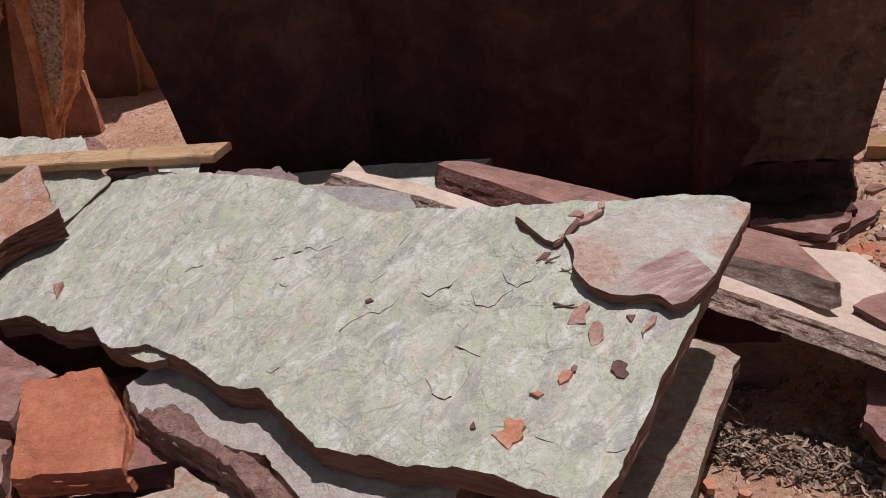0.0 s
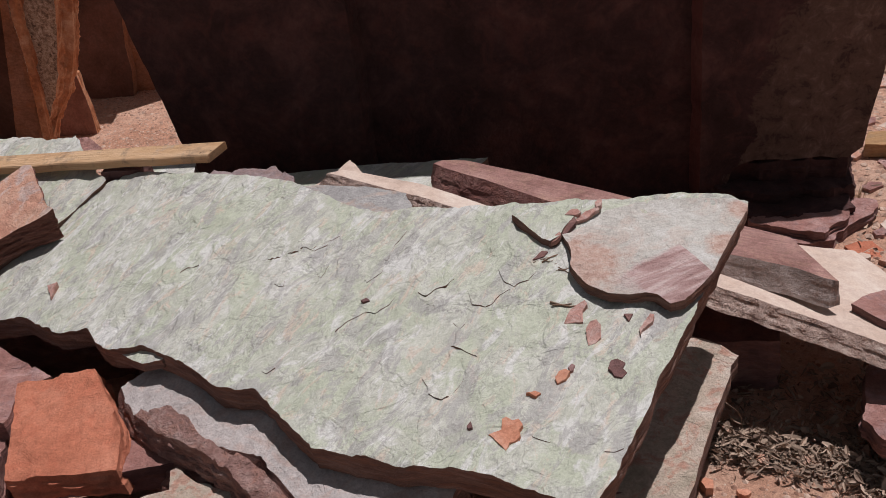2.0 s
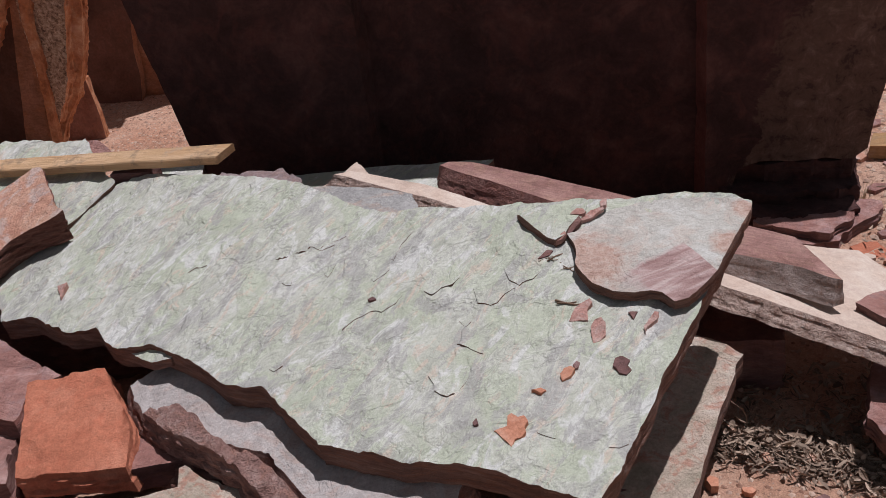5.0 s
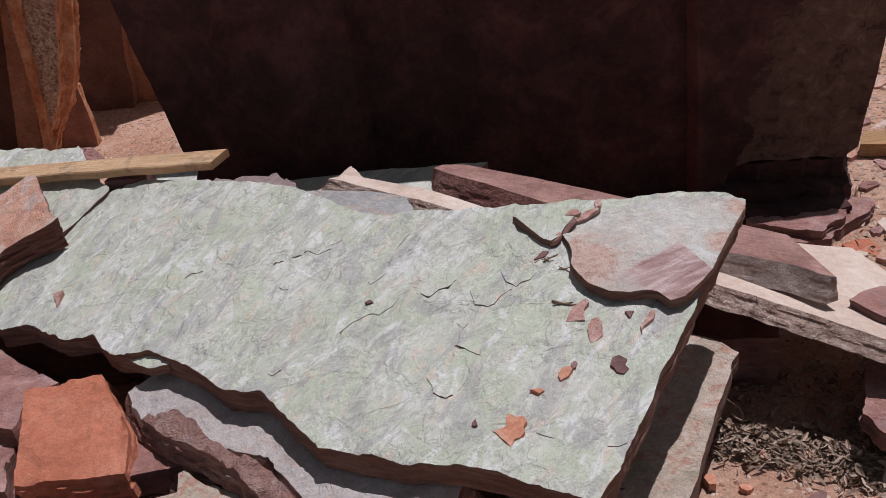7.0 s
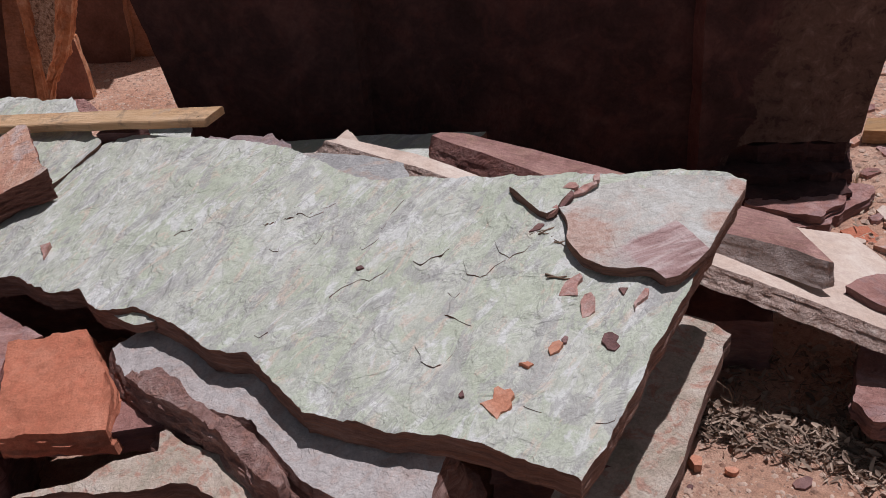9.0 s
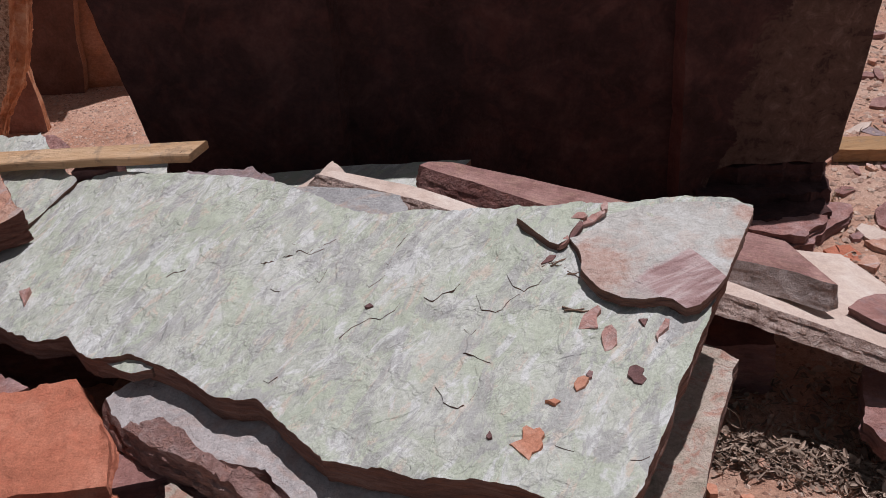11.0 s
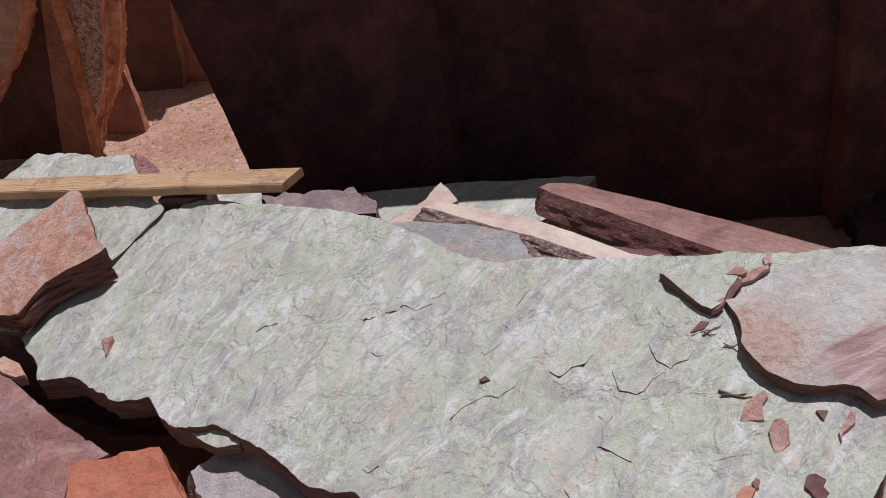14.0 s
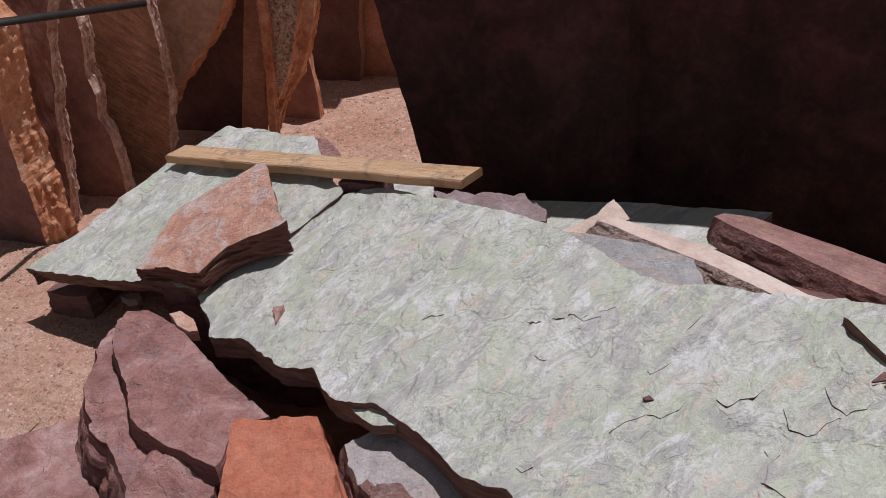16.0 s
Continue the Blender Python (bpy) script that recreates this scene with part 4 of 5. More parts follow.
chip("curled reddish strip of stone in the flake's crack", [(0.376, 1.826), (0.381, 1.838), (0.393, 1.842), (0.402, 1.851), (0.416, 1.857), (0.43, 1.862), (0.432, 1.853), (0.413, 1.843), (0.402, 1.834), (0.389, 1.83)], 0.014, PINKCHIP, 83.0, (0.0, 0.2), thick=0.008)
chip("small reddish sliver beside the wedge flake", [(0.356, 1.84), (0.372, 1.852), (0.386, 1.85), (0.393, 1.841), (0.384, 1.836), (0.37, 1.838)], 0.021, PINKCHIP, 84.0, (0.1, 0.1), thick=0.006)
chip("dark broken splinter in the crack beside the flake", [(0.345, 1.79), (0.352, 1.806), (0.366, 1.822), (0.379, 1.832), (0.383, 1.824), (0.37, 1.808), (0.357, 1.793)], 0.016, PLUM, 86.0, (0.0, 0.2), thick=0.012)
chip("tan sliver leaning in the crack beside the flake", [(0.323, 1.768), (0.336, 1.784), (0.347, 1.792), (0.35, 1.784), (0.338, 1.772)], 0.018, PINKCHIP, 87.0, (0.0, 0.3), thick=0.010)
chip("small squarish reddish chip on the flake", [(0.42, 1.873), (0.432, 1.881), (0.437, 1.878), (0.434, 1.859), (0.421, 1.855)], 0.019, PINKCHIP, 85.0, (0.1, 0.0), thick=0.010)


def tube(name, label, category, points, radius, mat, sides=6, group="", kind="", tip=0.5):
    """A bent stick through the points, thinning towards its end."""
    bm = bmesh.new()
    rings = []
    for i, p in enumerate(points):
        p = Vector(p)
        d = (Vector(points[min(i + 1, len(points) - 1)]) - Vector(points[max(i - 1, 0)])).normalized()
        u = d.orthogonal().normalized()
        w = d.cross(u)
        r = radius * (1 - (1 - tip) * i / (len(points) - 1))
        rings.append([bm.verts.new(p + (u * math.cos(a) + w * math.sin(a)) * r) for a in [2 * math.pi * k / sides for k in range(sides)]])
    for a, b in zip(rings, rings[1:]):
        for k in range(sides):
            bm.faces.new((a[k], a[(k + 1) % sides], b[(k + 1) % sides], b[k])).smooth = True
    bm.faces.new(rings[0][::-1])
    bm.faces.new(rings[-1])
    me = bpy.data.meshes.new(name)
    bm.to_mesh(me)
    bm.free()
    me.materials.append(mat)
    return tagged(new(name, me), label, category, group, kind)


def on_bed(x, y, d=0.003):
    return (x, y, bed(x, y) + d)


tube("twig", "thin dry twig on the green slab", "twig", [on_bed(*p) for p in [(0.32, 1.63), (0.339, 1.621), (0.358, 1.615), (0.369, 1.616)]], 0.0022, TWIG, group="twigs on the green slab")
tube("twig", "thin dry twig on the green slab", "twig", [on_bed(*p) for p in [(0.323, 1.622), (0.344, 1.62), (0.361, 1.622)]], 0.0018, TWIG, group="twigs on the green slab")
tube("twig", "forked dry twig beside the flake", "twig", [on_bed(*p) for p in [(0.307, 1.734), (0.328, 1.748), (0.35, 1.755)]], 0.0018, TWIG, group="twigs on the green slab")
tube("twig", "forked dry twig beside the flake", "twig", [on_bed(*p) for p in [(0.338, 1.712), (0.349, 1.708), (0.363, 1.715)]], 0.0015, TWIG, group="twigs on the green slab")

for points in ([(0.29, 1.735), (0.309, 1.743), (0.335, 1.748), (0.356, 1.76)], [(0.332, 1.726), (0.346, 1.731), (0.361, 1.735)], [(0.335, 1.708), (0.351, 1.711), (0.365, 1.713)], [(0.338, 1.718), (0.351, 1.708), (0.36, 1.699)], [(0.309, 1.743), (0.32, 1.735), (0.329, 1.736)]):
    tube("twig", "fine dry twig lying by the flake", "twig", [on_bed(*q) for q in points], 0.0012, TWIG, group="twigs on the green slab")


# ---- the wooden batten ----
def build_board():
    a, b, c, d = [Vector((p[0], p[1], tilt(*p) + 0.032)) for p in [(-1.442, 2.445), (-1.389, 2.48), (-0.484, 2.265), (-0.525, 2.227)]]
    root = tagged(new("wooden_batten"), "sawn pine batten lying across the slabs", "board")
    bm = bmesh.new()
    n = 40
    rows = []
    down = Vector((0, 0, -0.022))
    for i in range(n + 1):
        t = i / n
        f, k = a.lerp(d, t), b.lerp(c, t)
        e = 0.0015 * noise.noise(Vector((t * 9, 1, 2)))
        f, k = f + Vector((0, e, e)), k + Vector((0, -e, 0.7 * e))
        inw = (k - f).normalized() * 0.003
        rows.append([bm.verts.new(p) for p in (f + Vector((0, 0, -0.003)), f + inw, k - inw, k + Vector((0, 0, -0.003)), k + down, f + down)])
    for r, q in zip(rows, rows[1:]):
        for j in range(6):
            bm.faces.new((r[j], q[j], q[(j + 1) % 6], r[(j + 1) % 6]))
    bm.faces.new(rows[0])
    bm.faces.new(rows[-1][::-1])
    bmesh.ops.recalc_face_normals(bm, faces=bm.faces)
    part("board_body", bm, BOARD, root)
    for t, width, reach in ((0.965, 0.0016, (0.15, 0.95)), (0.988, 0.0022, (0.3, 0.8))):
        bm = bmesh.new()
        lo, hi = (a.lerp(d, t).lerp(b.lerp(c, t), r) + Vector((0.01 * r, 0, 0.0006)) for r in reach)
        side = (d - a).normalized() * width
        vs = [bm.verts.new(q + side * k + Vector((0, 0, h))) for h in (0.0, -0.004) for q, k in ((lo, -1), (hi, -0.3), (hi, 0.3), (lo, 1))]
        bm.faces.new(vs[:4])
        for k in range(4):
            bm.faces.new((vs[k], vs[(k + 1) % 4], vs[4 + (k + 1) % 4], vs[4 + k]))
        bmesh.ops.recalc_face_normals(bm, faces=bm.faces)
        part("end_split", bm, SPLIT, root, "dark drying crack near the end")


build_board()

# ---- standing stones on the left ----
GROOVED = stone("grooved brown slab face", (0.27, 0.14, 0.088), (0.37, 0.205, 0.13), (0.46, 0.27, 0.185), (0.41, 0.21, 0.12), 120, 6, 0.5, 0.016, 1.0, 0.15, 0.9, 0.5, -35.0)
CHISEL = stone("chiselled grey brown face", (0.10, 0.055, 0.04), (0.52, 0.37, 0.275), (0.86, 0.72, 0.61), (0.36, 0.20, 0.12), 70, 75, 0.4, 0.03)
# Darker version of the brown slab stone: the row's shade is in its colour.
SHADEFACE = stone("shade-darkened brown slab face", (0.085, 0.043, 0.033), (0.125, 0.064, 0.05), (0.17, 0.092, 0.073), (0.15, 0.066, 0.047), 100, 6, 0.5, 0.008)
GRAINY = stone("grainy tan slab face", (0.36, 0.225, 0.155), (0.48, 0.31, 0.225), (0.59, 0.405, 0.305), (0.43, 0.25, 0.165), 80, 8, 0.5, 0.018)
DARKFACE = stone("dark purple brown slab face", (0.19, 0.095, 0.076), (0.27, 0.138, 0.112), (0.35, 0.195, 0.16), (0.31, 0.14, 0.10), 100, 7, 0.5, 0.010, terraces=6.0)
FLAKING = stone("flaking purple grey face", (0.18, 0.09, 0.072), (0.32, 0.18, 0.15), (0.60, 0.44, 0.39), (0.28, 0.12, 0.085), 70, 16, 0.6, 0.024, 0.5, terraces=14.0)
RUSTEDGE = stone("rough rust orange stone edge", (0.40, 0.155, 0.075), (0.60, 0.275, 0.15), (0.76, 0.47, 0.32), (0.64, 0.26, 0.115), 70, 15, 0.7, 0.02, terraces=18.0)
PALEEDGE = stone("pale chipped slab edge", (0.36, 0.19, 0.14), (0.58, 0.395, 0.315), (0.80, 0.66, 0.59), (0.58, 0.29, 0.17), 80, 26, 0.6, 0.02, terraces=20.0)


def standing(label, outline, y, thick, face, rim, seed, rough=1.0):
    slab("standing_stone", label, "stone slab", outline, plane(0, 0, 0), thick, (face, rim), group="stones standing on edge", jag=0.004 * rough, step=0.007, res=0.022,
         relief=0.004 * rough, layers=7, rag=0.013 * rough, drift=3.1, facet=(11, 0.007 * rough), seed=seed, frame3=upright(y), wave=7.0)


standing("triangular rust-brown slab leaning among the stones", [(-1.8, -0.05), (-1.74, 0.15), (-1.60, 0.285), (-1.576, 0.275), (-1.568, 0.153), (-1.575, -0.03)], 3.64, 0.035, DARKFACE, RUSTEDGE, 30.0, 0.5)
standing("chiselled stone with rough orange rim", [(-1.618, 0.19), (-1.62, 0.31), (-1.60, 0.48), (-1.60, 0.625), (-1.52, 0.96), (-1.32, 0.95), (-1.418, 0.623), (-1.461, 0.502), (-1.501, 0.377), (-1.545, 0.289), (-1.595, 0.205)], 3.38, 0.06, CHISEL, RUSTEDGE, 31.0, 1.3)
standing("rounded rust-orange stone flank standing on edge", [(-1.70, 0.0), (-1.66, 0.26), (-1.48, 0.604), (-1.40, 0.95), (-1.29, 0.94), (-1.389, 0.602), (-1.428, 0.48), (-1.47, 0.363), (-1.522, 0.275), (-1.591, 0.194), (-1.645, 0.10)], 3.44, 0.05, RUSTEDGE, RUSTEDGE, 32.0)
standing("thin orange stone standing on edge", [(-1.66, 0.0), (-1.647, 0.072), (-1.621, 0.234), (-1.602, 0.367), (-1.586, 0.473), (-1.578, 0.635), (-1.49, 0.96), (-1.44, 0.96), (-1.539, 0.634), (-1.551, 0.534), (-1.57, 0.388), (-1.591, 0.235), (-1.616, 0.073), (-1.63, 0.0)], 3.35, 0.03, RUSTEDGE, RUSTEDGE, 33.0, 0.8)
standing("flat brown slab on edge, shade in its colour", [(-2.3, -0.09), (-2.15, 0.25), (-2.02, 0.6), (-1.9, 0.95), (-1.57, 0.94), (-1.681, 0.596), (-1.75, 0.338), (-1.84, 0.005), (-1.87, -0.09)], 3.47, 0.06, SHADEFACE, DARKFACE, 34.0, 0.4)
standing("flat brown slab standing on edge", [(-1.83, -0.05), (-1.813, 0.031), (-1.658, 0.613), (-1.57, 0.95), (-1.48, 0.95), (-1.574, 0.611), (-1.637, 0.359), (-1.709, 0.035), (-1.72, -0.05)], 3.42, 0.03, STANDING, STANDING, 35.0, 0.4)
standing("grainy tan slab with broken slanting rim", [(-2.10, 0.12), (-2.03, 0.45), (-1.964, 0.67), (-1.87, 1.0), (-1.52, 0.99), (-1.622, 0.665), (-1.684, 0.567), (-1.742, 0.486), (-1.802, 0.433), (-1.863, 0.358), (-1.947, 0.29), (-2.019, 0.197)], 3.26, 0.12, GRAINY, RUSTEDGE, 36.0, 1.1)
standing("broad grooved brown slab standing on edge", [(-2.42, -0.2), (-2.30, 0.32), (-2.25, 0.72), (-2.2, 1.04), (-1.77, 1.03), (-1.852, 0.715), (-1.848, 0.619), (-1.859, 0.479), (-1.861, 0.375), (-1.89, 0.267), (-1.921, 0.142), (-1.987, -0.038), (-2.02, -0.2)], 3.12, 0.05, GROOVED, PALEEDGE, 37.0)
standing("purple-brown slab with pale chipped edge", [(-2.5, -0.25), (-2.36, 0.3), (-2.28, 0.78), (-2.2, 1.08), (-1.93, 1.08), (-1.998, 0.777), (-1.997, 0.666), (-2.018, 0.551), (-2.036, 0.491), (-2.021, 0.42), (-2.051, 0.326), (-2.021, 0.262), (-2.02, 0.13), (-2.028, 0.038), (-2.06, -0.25)], 2.94, 0.055, DARKFACE, PALEEDGE, 38.0)
standing("rust slab with flaking face", [(-2.55, -0.2), (-2.40, 0.4), (-2.28, 0.8), (-2.2, 1.1), (-1.82, 1.1), (-1.901, 0.838), (-1.963, 0.7), (-1.993, 0.572), (-2.036, 0.437), (-2.057, 0.315), (-2.092, 0.164), (-2.148, -0.043), (-2.19, -0.2)], 2.75, 0.05, FLAKING, PALEEDGE, 39.0, 1.2)
standing("short orange-edged slab leaning against others", [(-2.02, -0.2), (-2.6, -0.22), (-2.4, 0.6), (-2.2, 0.82), (-1.96, 0.86), (-1.906, 0.811), (-1.936, 0.679), (-1.967, 0.566), (-1.97, 0.467), (-1.971, 0.344), (-1.973, 0.215), (-1.976, 0.101), (-1.998, -0.064)], 2.46, 0.14, DARKFACE, RUSTEDGE, 40.0, 1.2)
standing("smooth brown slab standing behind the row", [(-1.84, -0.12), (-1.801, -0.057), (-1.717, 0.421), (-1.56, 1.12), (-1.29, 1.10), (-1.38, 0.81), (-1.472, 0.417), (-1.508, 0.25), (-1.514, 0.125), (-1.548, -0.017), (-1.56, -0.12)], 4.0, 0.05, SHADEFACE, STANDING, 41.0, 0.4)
standing("slab behind the row with shade put into its colour", [(-1.66, -0.13), (-1.51, 0.77), (-1.28, 0.76), (-1.43, -0.14)], 4.2, 0.06, SHADEFACE, SHADEFACE, 42.0, 0.5)
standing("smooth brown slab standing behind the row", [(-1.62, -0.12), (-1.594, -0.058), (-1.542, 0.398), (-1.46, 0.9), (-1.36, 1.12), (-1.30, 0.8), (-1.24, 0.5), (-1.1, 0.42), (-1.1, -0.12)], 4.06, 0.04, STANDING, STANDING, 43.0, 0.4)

tube("iron_bar", "dark iron bar leaning across the standing stones", "bar", [(-1.79, 3.02, 0.7), (-1.82, 2.7, 0.78), (-1.8, 2.41, 0.86), (-1.88, 2.38, 0.86)], 0.011, IRON, 8, tip=1.0)


# ---- loose things on the ground ----
def rubble(label, x, y, w, d, h, turn, mat, seed):
    """A flat broken stone lying on the soil."""
    rnd = random.Random(seed)
    pts = []
    n = rnd.randint(5, 7)
    for k in range(n):
        a = 2 * math.pi * (k + rnd.uniform(-0.3, 0.3)) / n
        px, py = w / 2 * math.cos(a) * rnd.uniform(0.75, 1.1), d / 2 * math.sin(a) * rnd.uniform(0.75, 1.1)
        pts.append((x + px * math.cos(turn) - py * math.sin(turn), y + px * math.sin(turn) + py * math.cos(turn)))
    z = ground_height(x, y)
    sx, sy = rnd.uniform(-0.12, 0.12), rnd.uniform(-0.12, 0.12)
    slab("loose_stone", label, "stone", pts, lambda u, v: z + h + sx * (u - x) + sy * (v - y), h + 0.02, (mat, mat), group="broken stones strewn on the soil", jag=0.004, step=0.014, res=0.025, relief=0.002, layers=3, rag=0.004, seed=100.0 + seed)


rubble('flat pale pink stone lying on the soil', 1.489, 3.225, 0.14, 0.05, 0.009, 0.5, PALEPINK, 1)
rubble('squarish pale pink stone lying on the soil', 1.831, 3.706, 0.1, 0.06, 0.027, 1.0, PALEPINK, 2)
rubble('flat purple stone lying on the soil', 1.384, 2.942, 0.10, 0.04, 0.007, 1.5, PURPLE, 3)
rubble('small red stone lying on the soil', 1.437, 2.94, 0.05, 0.03, 0.012, 2.0, REDSTONE, 4)
rubble('long purple stone lying on the soil', 1.495, 2.93, 0.08, 0.035, 0.012, 2.5, PURPLE, 5)
rubble('small red stone lying on the soil', 1.56, 2.92, 0.06, 0.04, 0.012, 3.0, REDSTONE, 6)
rubble('flat purple stone lying on the soil', 1.305, 2.8, 0.09, 0.06, 0.009, 0.4, PURPLE, 7)
rubble('small red stone lying on the soil', 1.301, 2.99, 0.05, 0.05, 0.018, 0.9, REDSTONE, 8)
rubble('broad purple stone lying on the soil', 1.38, 2.62, 0.17, 0.1, 0.018, 1.4, PURPLE, 9)
rubble('flat pink stone lying on the soil', 1.291, 2.545, 0.12, 0.08, 0.012, 1.9, PALEPINK, 10)
rubble('flat pink stone lying on the soil', 1.314, 2.453, 0.14, 0.07, 0.015, 2.4, REDSTONE, 11)
rubble('flat orange stone lying on the soil', 1.192, 2.456, 0.13, 0.09, 0.007, 2.9, ORANGE, 12)
rubble('pale stone lying on the soil', 1.164, 2.407, 0.04, 0.03, 0.015, 0.3, PALEPINK, 13)
rubble('reddish stone lying on the soil', 1.232, 2.388, 0.08, 0.06, 0.015, 0.8, REDSTONE, 14)
rubble('small dark stone lying on the soil', 1.248, 2.531, 0.04, 0.04, 0.015, 1.3, PURPLE, 15)
rubble('pale pink stone lying among dry leaves', 0.75, 1.659, 0.042, 0.03, 0.012, 1.8, REDSTONE, 16)
rubble('pale pink stone lying among dry leaves', 0.835, 1.65, 0.045, 0.03, 0.012, 2.3, REDSTONE, 17)
rubble('squarish orange stone lying on the soil', 0.62, 1.583, 0.044, 0.04, 0.026, 2.8, ORANGECHIP, 18)
rubble('small orange stone lying on the soil', 0.692, 1.566, 0.03, 0.025, 0.015, 0.2, ORANGECHIP, 19)
rubble('flat dark purple stone lying on the soil', 0.829, 1.531, 0.045, 0.032, 0.007, 0.4, PLUM, 20)
rubble('small dark stone lying on the soil', 0.60, 1.52, 0.02, 0.018, 0.008, 0.4, PLUM, 21)
rubble('pale flat stone lying on the soil', -1.51, 2.218, 0.06, .04, .02, .3, PALEPINK, 77)

for k in range(130):
    rnd = random.Random(500 + k)
    rx, ry = 1.35 + 1.4 * rnd.random() ** 0.8, 2.2 + 2.6 * rnd.random()
    if rx > 1.42 or not 2.6 < ry < 3.0:
        rubble("broken reddish stone lying on the soil", rx, ry, rnd.uniform(0.03, 0.13), rnd.uniform(0.025, 0.08), rnd.uniform(0.006, 0.022), rnd.uniform(0, 3), rnd.choice((BROWN, PURPLE, PURPLE, BROWN, GREYPURPLE, REDSTONE)), 600 + k)


def timber_log():
    root = tagged(new("timber_beam"), "split yellowish timber lying on the rubble", "timber")
    me = slab_mesh("beam_body", [(1.33, 2.99), (1.52, 2.968), (1.75, 2.95), (1.98, 2.93), (2.0, 3.02), (1.6, 3.055), (1.365, 3.078)], plane(0.04, 0, 0), 0.045, (LOGWOOD, LOGWOOD), jag=0.004, step=0.02, res=0.03, relief=0.004, layers=4, rag=0.004, seed=90.0, wave=5.0)
    ob = new("beam_body", me)
    ob.parent = root


timber_log()


def scatter_gravel(name, label, spots, mat):
    """Small angular pebbles, joined."""
    vs, fs = [], []
    for x, y, s, seed in spots:
        rnd = random.Random(seed)
        z, o = ground_height(x, y), len(vs)
        turn = rnd.uniform(0, 6.28)
        for px, py, pz in ((1, 0, .1), (.35, .8, .15), (-.7, .6, .1), (-.9, -.3, .2), (.1, -.9, .12), (.2, .1, .8), (-.4, .1, .75)):
            px, py, pz = [c * s * rnd.uniform(0.7, 1.2) for c in (px, py, pz * 0.7)]
            vs.append((x + px * math.cos(turn) - py * math.sin(turn), y + px * math.sin(turn) + py * math.cos(turn), z + pz))
        for f in ((0, 1, 5), (1, 6, 5), (1, 2, 6), (2, 3, 6), (3, 4, 6), (4, 5, 6), (4, 0, 5), (4, 3, 2, 1, 0)):
            fs.append([o + i for i in f])
    me = bpy.data.meshes.new(name)
    me.from_pydata(vs, [], fs)
    me.materials.append(mat)
    tagged(new(name, me), label, "gravel", kind="stuff")


rnd = random.Random(7)
spots = []
for k in range(23000):
    if k % 4 == 0 and k <= 16000:
        x, y = rnd.uniform(0.55, 1.3), rnd.uniform(1.3, 2.3)
    elif k % 4 == 3 or k > 16000:
        x, y = rnd.uniform(1.0, 2.6), rnd.uniform(2.2, 5.2)
    elif k % 4 == 1:
        x, y = rnd.uniform(-2.3, -1.2), rnd.uniform(1.7, 2.7)
    else:
        x, y = rnd.uniform(-1.7, -0.7), rnd.uniform(2.75, 4.3)
    s = 0.002 + 0.008 * rnd.random() ** 4 + (0.008 * rnd.random() if rnd.random() < 0.03 else 0)
    if x > 1.0 and y > 2.2:
        s = 0.003 + 0.014 * rnd.random() ** 2.6
    if k % 4 == 1 and k <= 16000:
        s *= 0.7
    spots.append((x, y, s, k))
for k in range(14000):
    x, y = (rnd.uniform(-2.2, -1.25), rnd.uniform(1.6, 2.6)) if k % 2 else (rnd.uniform(-1.75, -0.7), rnd.uniform(2.75, 4.1))
    spots.append((x, y, 0.0014 + 0.005 * rnd.random() ** 2.5, 30000 + k))
scatter_gravel("gravel", "reddish gravel and stone crumbs on the soil", spots, GRAVEL)


def scatter_leaves():
    """Dry curled leaves and bark shreds, joined."""
    rnd = random.Random(21)
    vs, fs = [], []
    for k in range(3700):
        if k < 2500:
            t = rnd.random()
            x, y = 0.64 + 0.56 * t + rnd.gauss(0, 0.018), 1.715 - 0.155 * t + rnd.gauss(0, 0.025 + 0.05 * t)
        elif k < 3050:
            x, y = rnd.uniform(0.7, 1.2), rnd.uniform(1.70, 1.95)
        else:
            x, y = rnd.uniform(1.05, 2.4), rnd.uniform(2.1, 4.2)
        L, w = 0.009 + 0.036 * rnd.random() ** 1.6, 0.001 + 0.0042 * rnd.random() ** 1.5
        if k % 23 == 0:
            L, w = rnd.uniform(0.022, 0.042), rnd.uniform(0.006, 0.011)
        m = pose(x, y, ground_height(x, y) + rnd.uniform(0.001, 0.022), rnd.uniform(-80, 80), rnd.uniform(-32, 32), rnd.uniform(0, 360))
        bend, curl, o = rnd.uniform(-0.4, 0.9), rnd.uniform(-0.5, 1.2), len(vs)
        for i in range(5):
            t = i / 4
            ww = w * math.sin(math.pi * (0.12 + 0.8 * t))
            for side in (-1, 0, 1):
                vs.append(m @ Vector((L * (t - 0.5), side * ww, L * bend * (t - 0.5) ** 2 + (ww * curl if side else 0))))
        for i in range(4):
            for j in range(2):
                a = o + i * 3 + j
                fs.append((a, a + 1, a + 4, a + 3))
    me = bpy.data.meshes.new("leaf_litter")
    me.from_pydata(vs, [], fs)
    me.materials.append(LEAFMAT)
    tagged(new("leaf_litter", me), "dry brown leaves and bark shreds on the soil", "leaf litter", kind="stuff")


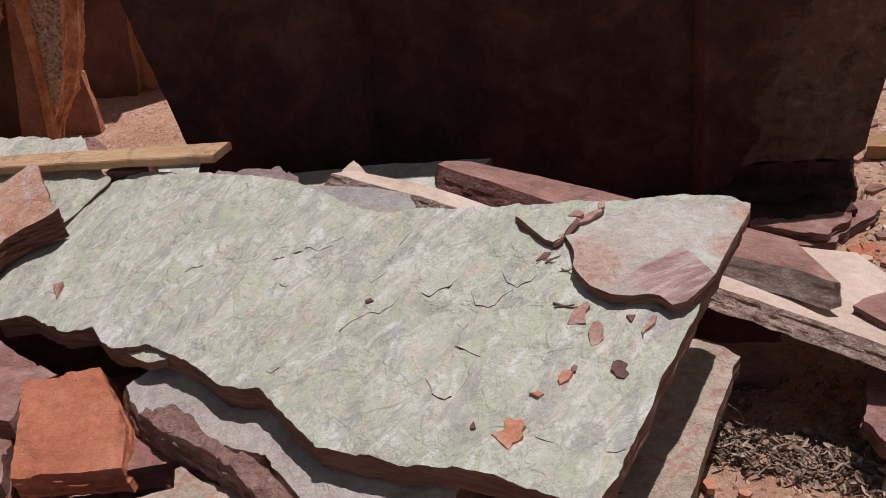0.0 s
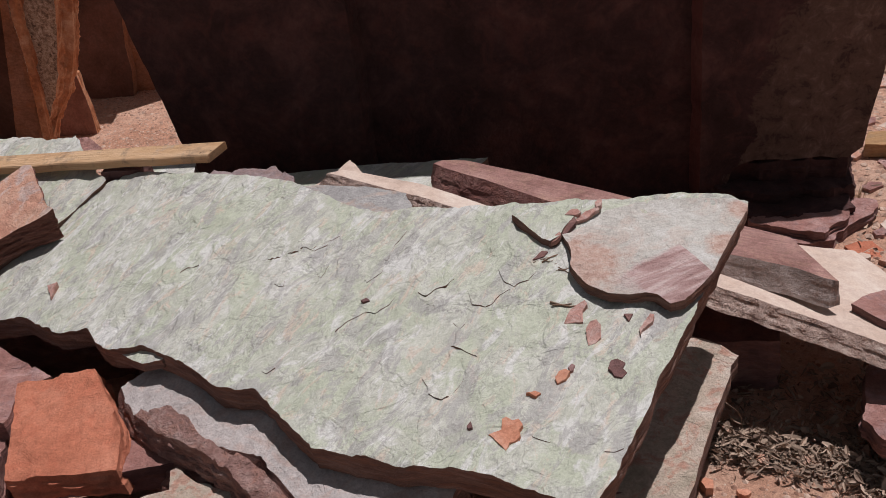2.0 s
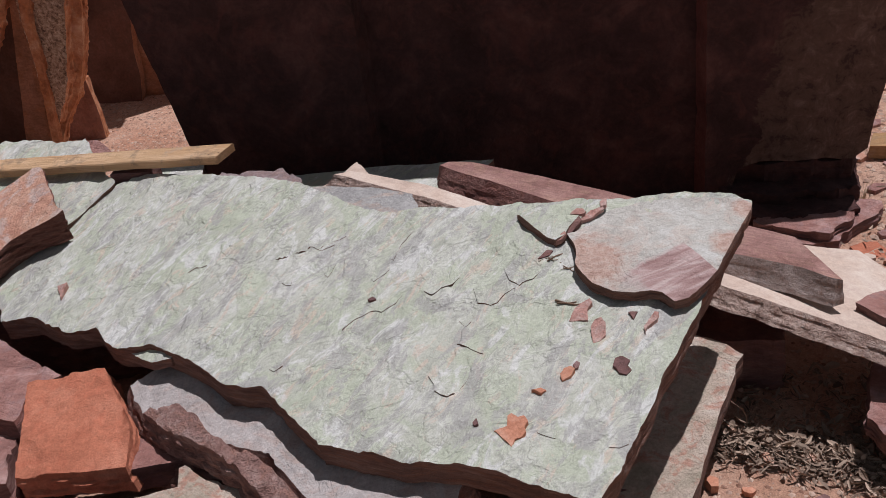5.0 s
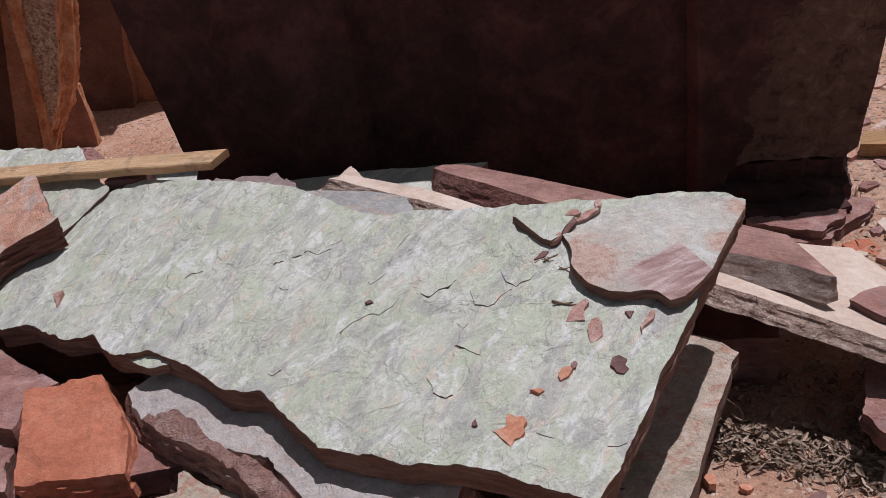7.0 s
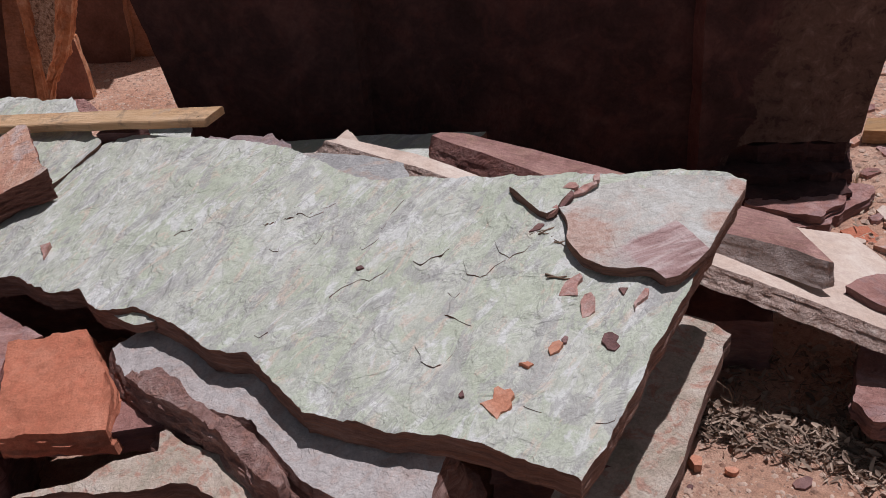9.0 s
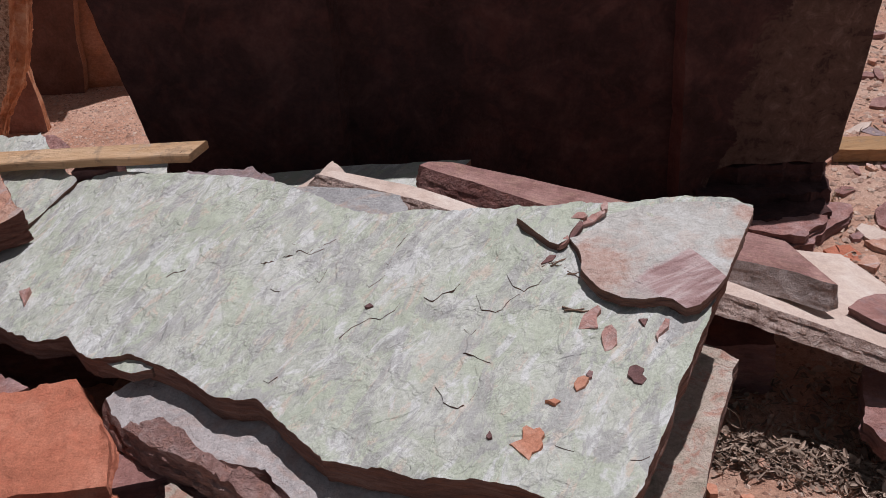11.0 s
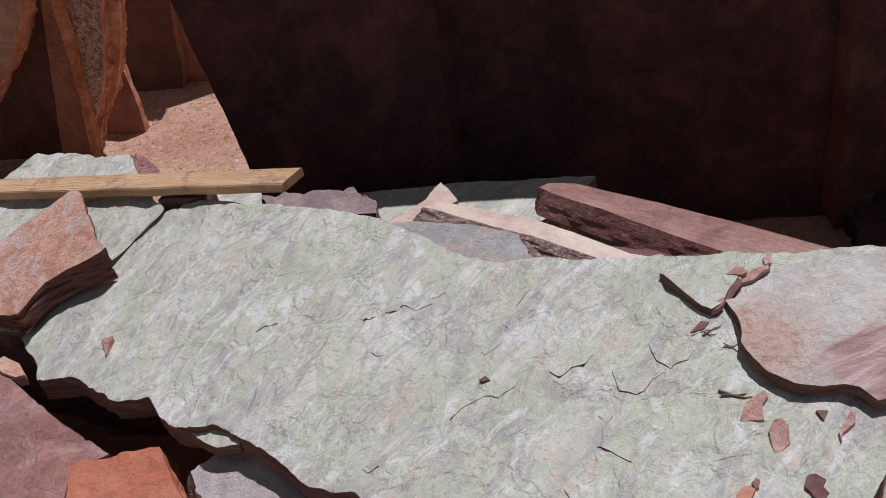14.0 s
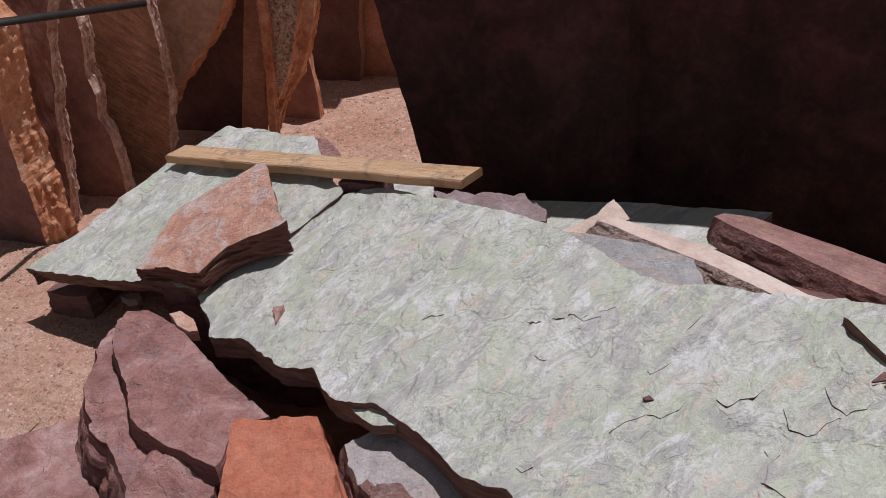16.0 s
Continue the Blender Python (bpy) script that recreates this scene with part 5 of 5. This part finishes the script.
scatter_leaves()
tube("twig", "bent pale dry twig in the leaf litter", "twig", [(0.681, 1.744, 0.1), (0.704, 1.731, 0.09), (0.718, 1.747, 0.05), (0.723, 1.749, 0.01)], 0.0022, TWIG, group="stalks in the leaf litter")
tube("twig", "long thin dry stalk on the soil", "twig", [(-1.449, 1.678, 0.15), (-1.443, 1.739, 0.15), (-1.442, 1.795, 0.15)], 0.002, TWIG, group="stalks in the leaf litter")
tube("twig", "pale dry stalk on the soil", "twig", [(0.703, 1.623, 0.012), (0.74, 1.661, 0.012), (0.772, 1.674, 0.012)], 0.002, TWIG, group="stalks in the leaf litter")
slab("loose_stone", "tan flat stone wedged beside the purple boulder", "stone", [(-1.172, 1.943), (-1.15, 1.957), (-1.099, 1.932), (-1.068, 1.895), (-1.088, 1.887), (-1.128, 1.906)], plane(0.333, 0, 0), 0.03, (REDSTONE, REDSTONE), group="broken stones strewn on the soil", jag=0.003, step=0.008, res=0.015, layers=4, rag=0.004, seed=95.0)


def grass_tuft(x, y, blades, seed):
    """A dry tuft of thin bent stalks, joined."""
    rnd = random.Random(seed)
    vs, fs = [], []
    for _ in range(blades):
        a, lean, tall = rnd.uniform(0, 6.28), rnd.uniform(0.1, 0.7), rnd.uniform(0.03, 0.085)
        bx, by = x + rnd.gauss(0, 0.012), y + rnd.gauss(0, 0.012)
        side = Vector((-math.sin(a), math.cos(a), 0)) * rnd.uniform(0.0006, 0.0013)
        o = len(vs)
        for i in range(5):
            t = i / 4
            c = Vector((bx + math.cos(a) * lean * tall * t * t, by + math.sin(a) * lean * tall * t * t, ground_height(bx, by) - 0.004 + tall * t))
            for w in (side * (1.1 - t), Vector((0, 0, 0.0008)), -side * (1.1 - t)):
                vs.append(c + w)
        for i in range(4):
            for j in range(3):
                p, q = o + i * 3 + j, o + i * 3 + (j + 1) % 3
                fs.append((p, q, q + 3, p + 3))
    me = bpy.data.meshes.new("grass_tuft")
    me.from_pydata(vs, [], fs)
    me.materials.append(STRAW)
    tagged(new("grass_tuft", me), "dry straw-coloured grass tuft beside the great slab", "grass", group="dry grass tufts")


STRAW = plain_var("dry straw", (0.36, 0.24, 0.14), (0.62, 0.47, 0.31))
grass_tuft(1.246, 2.735, 26, 1)
grass_tuft(1.19, 2.86, 14, 2)
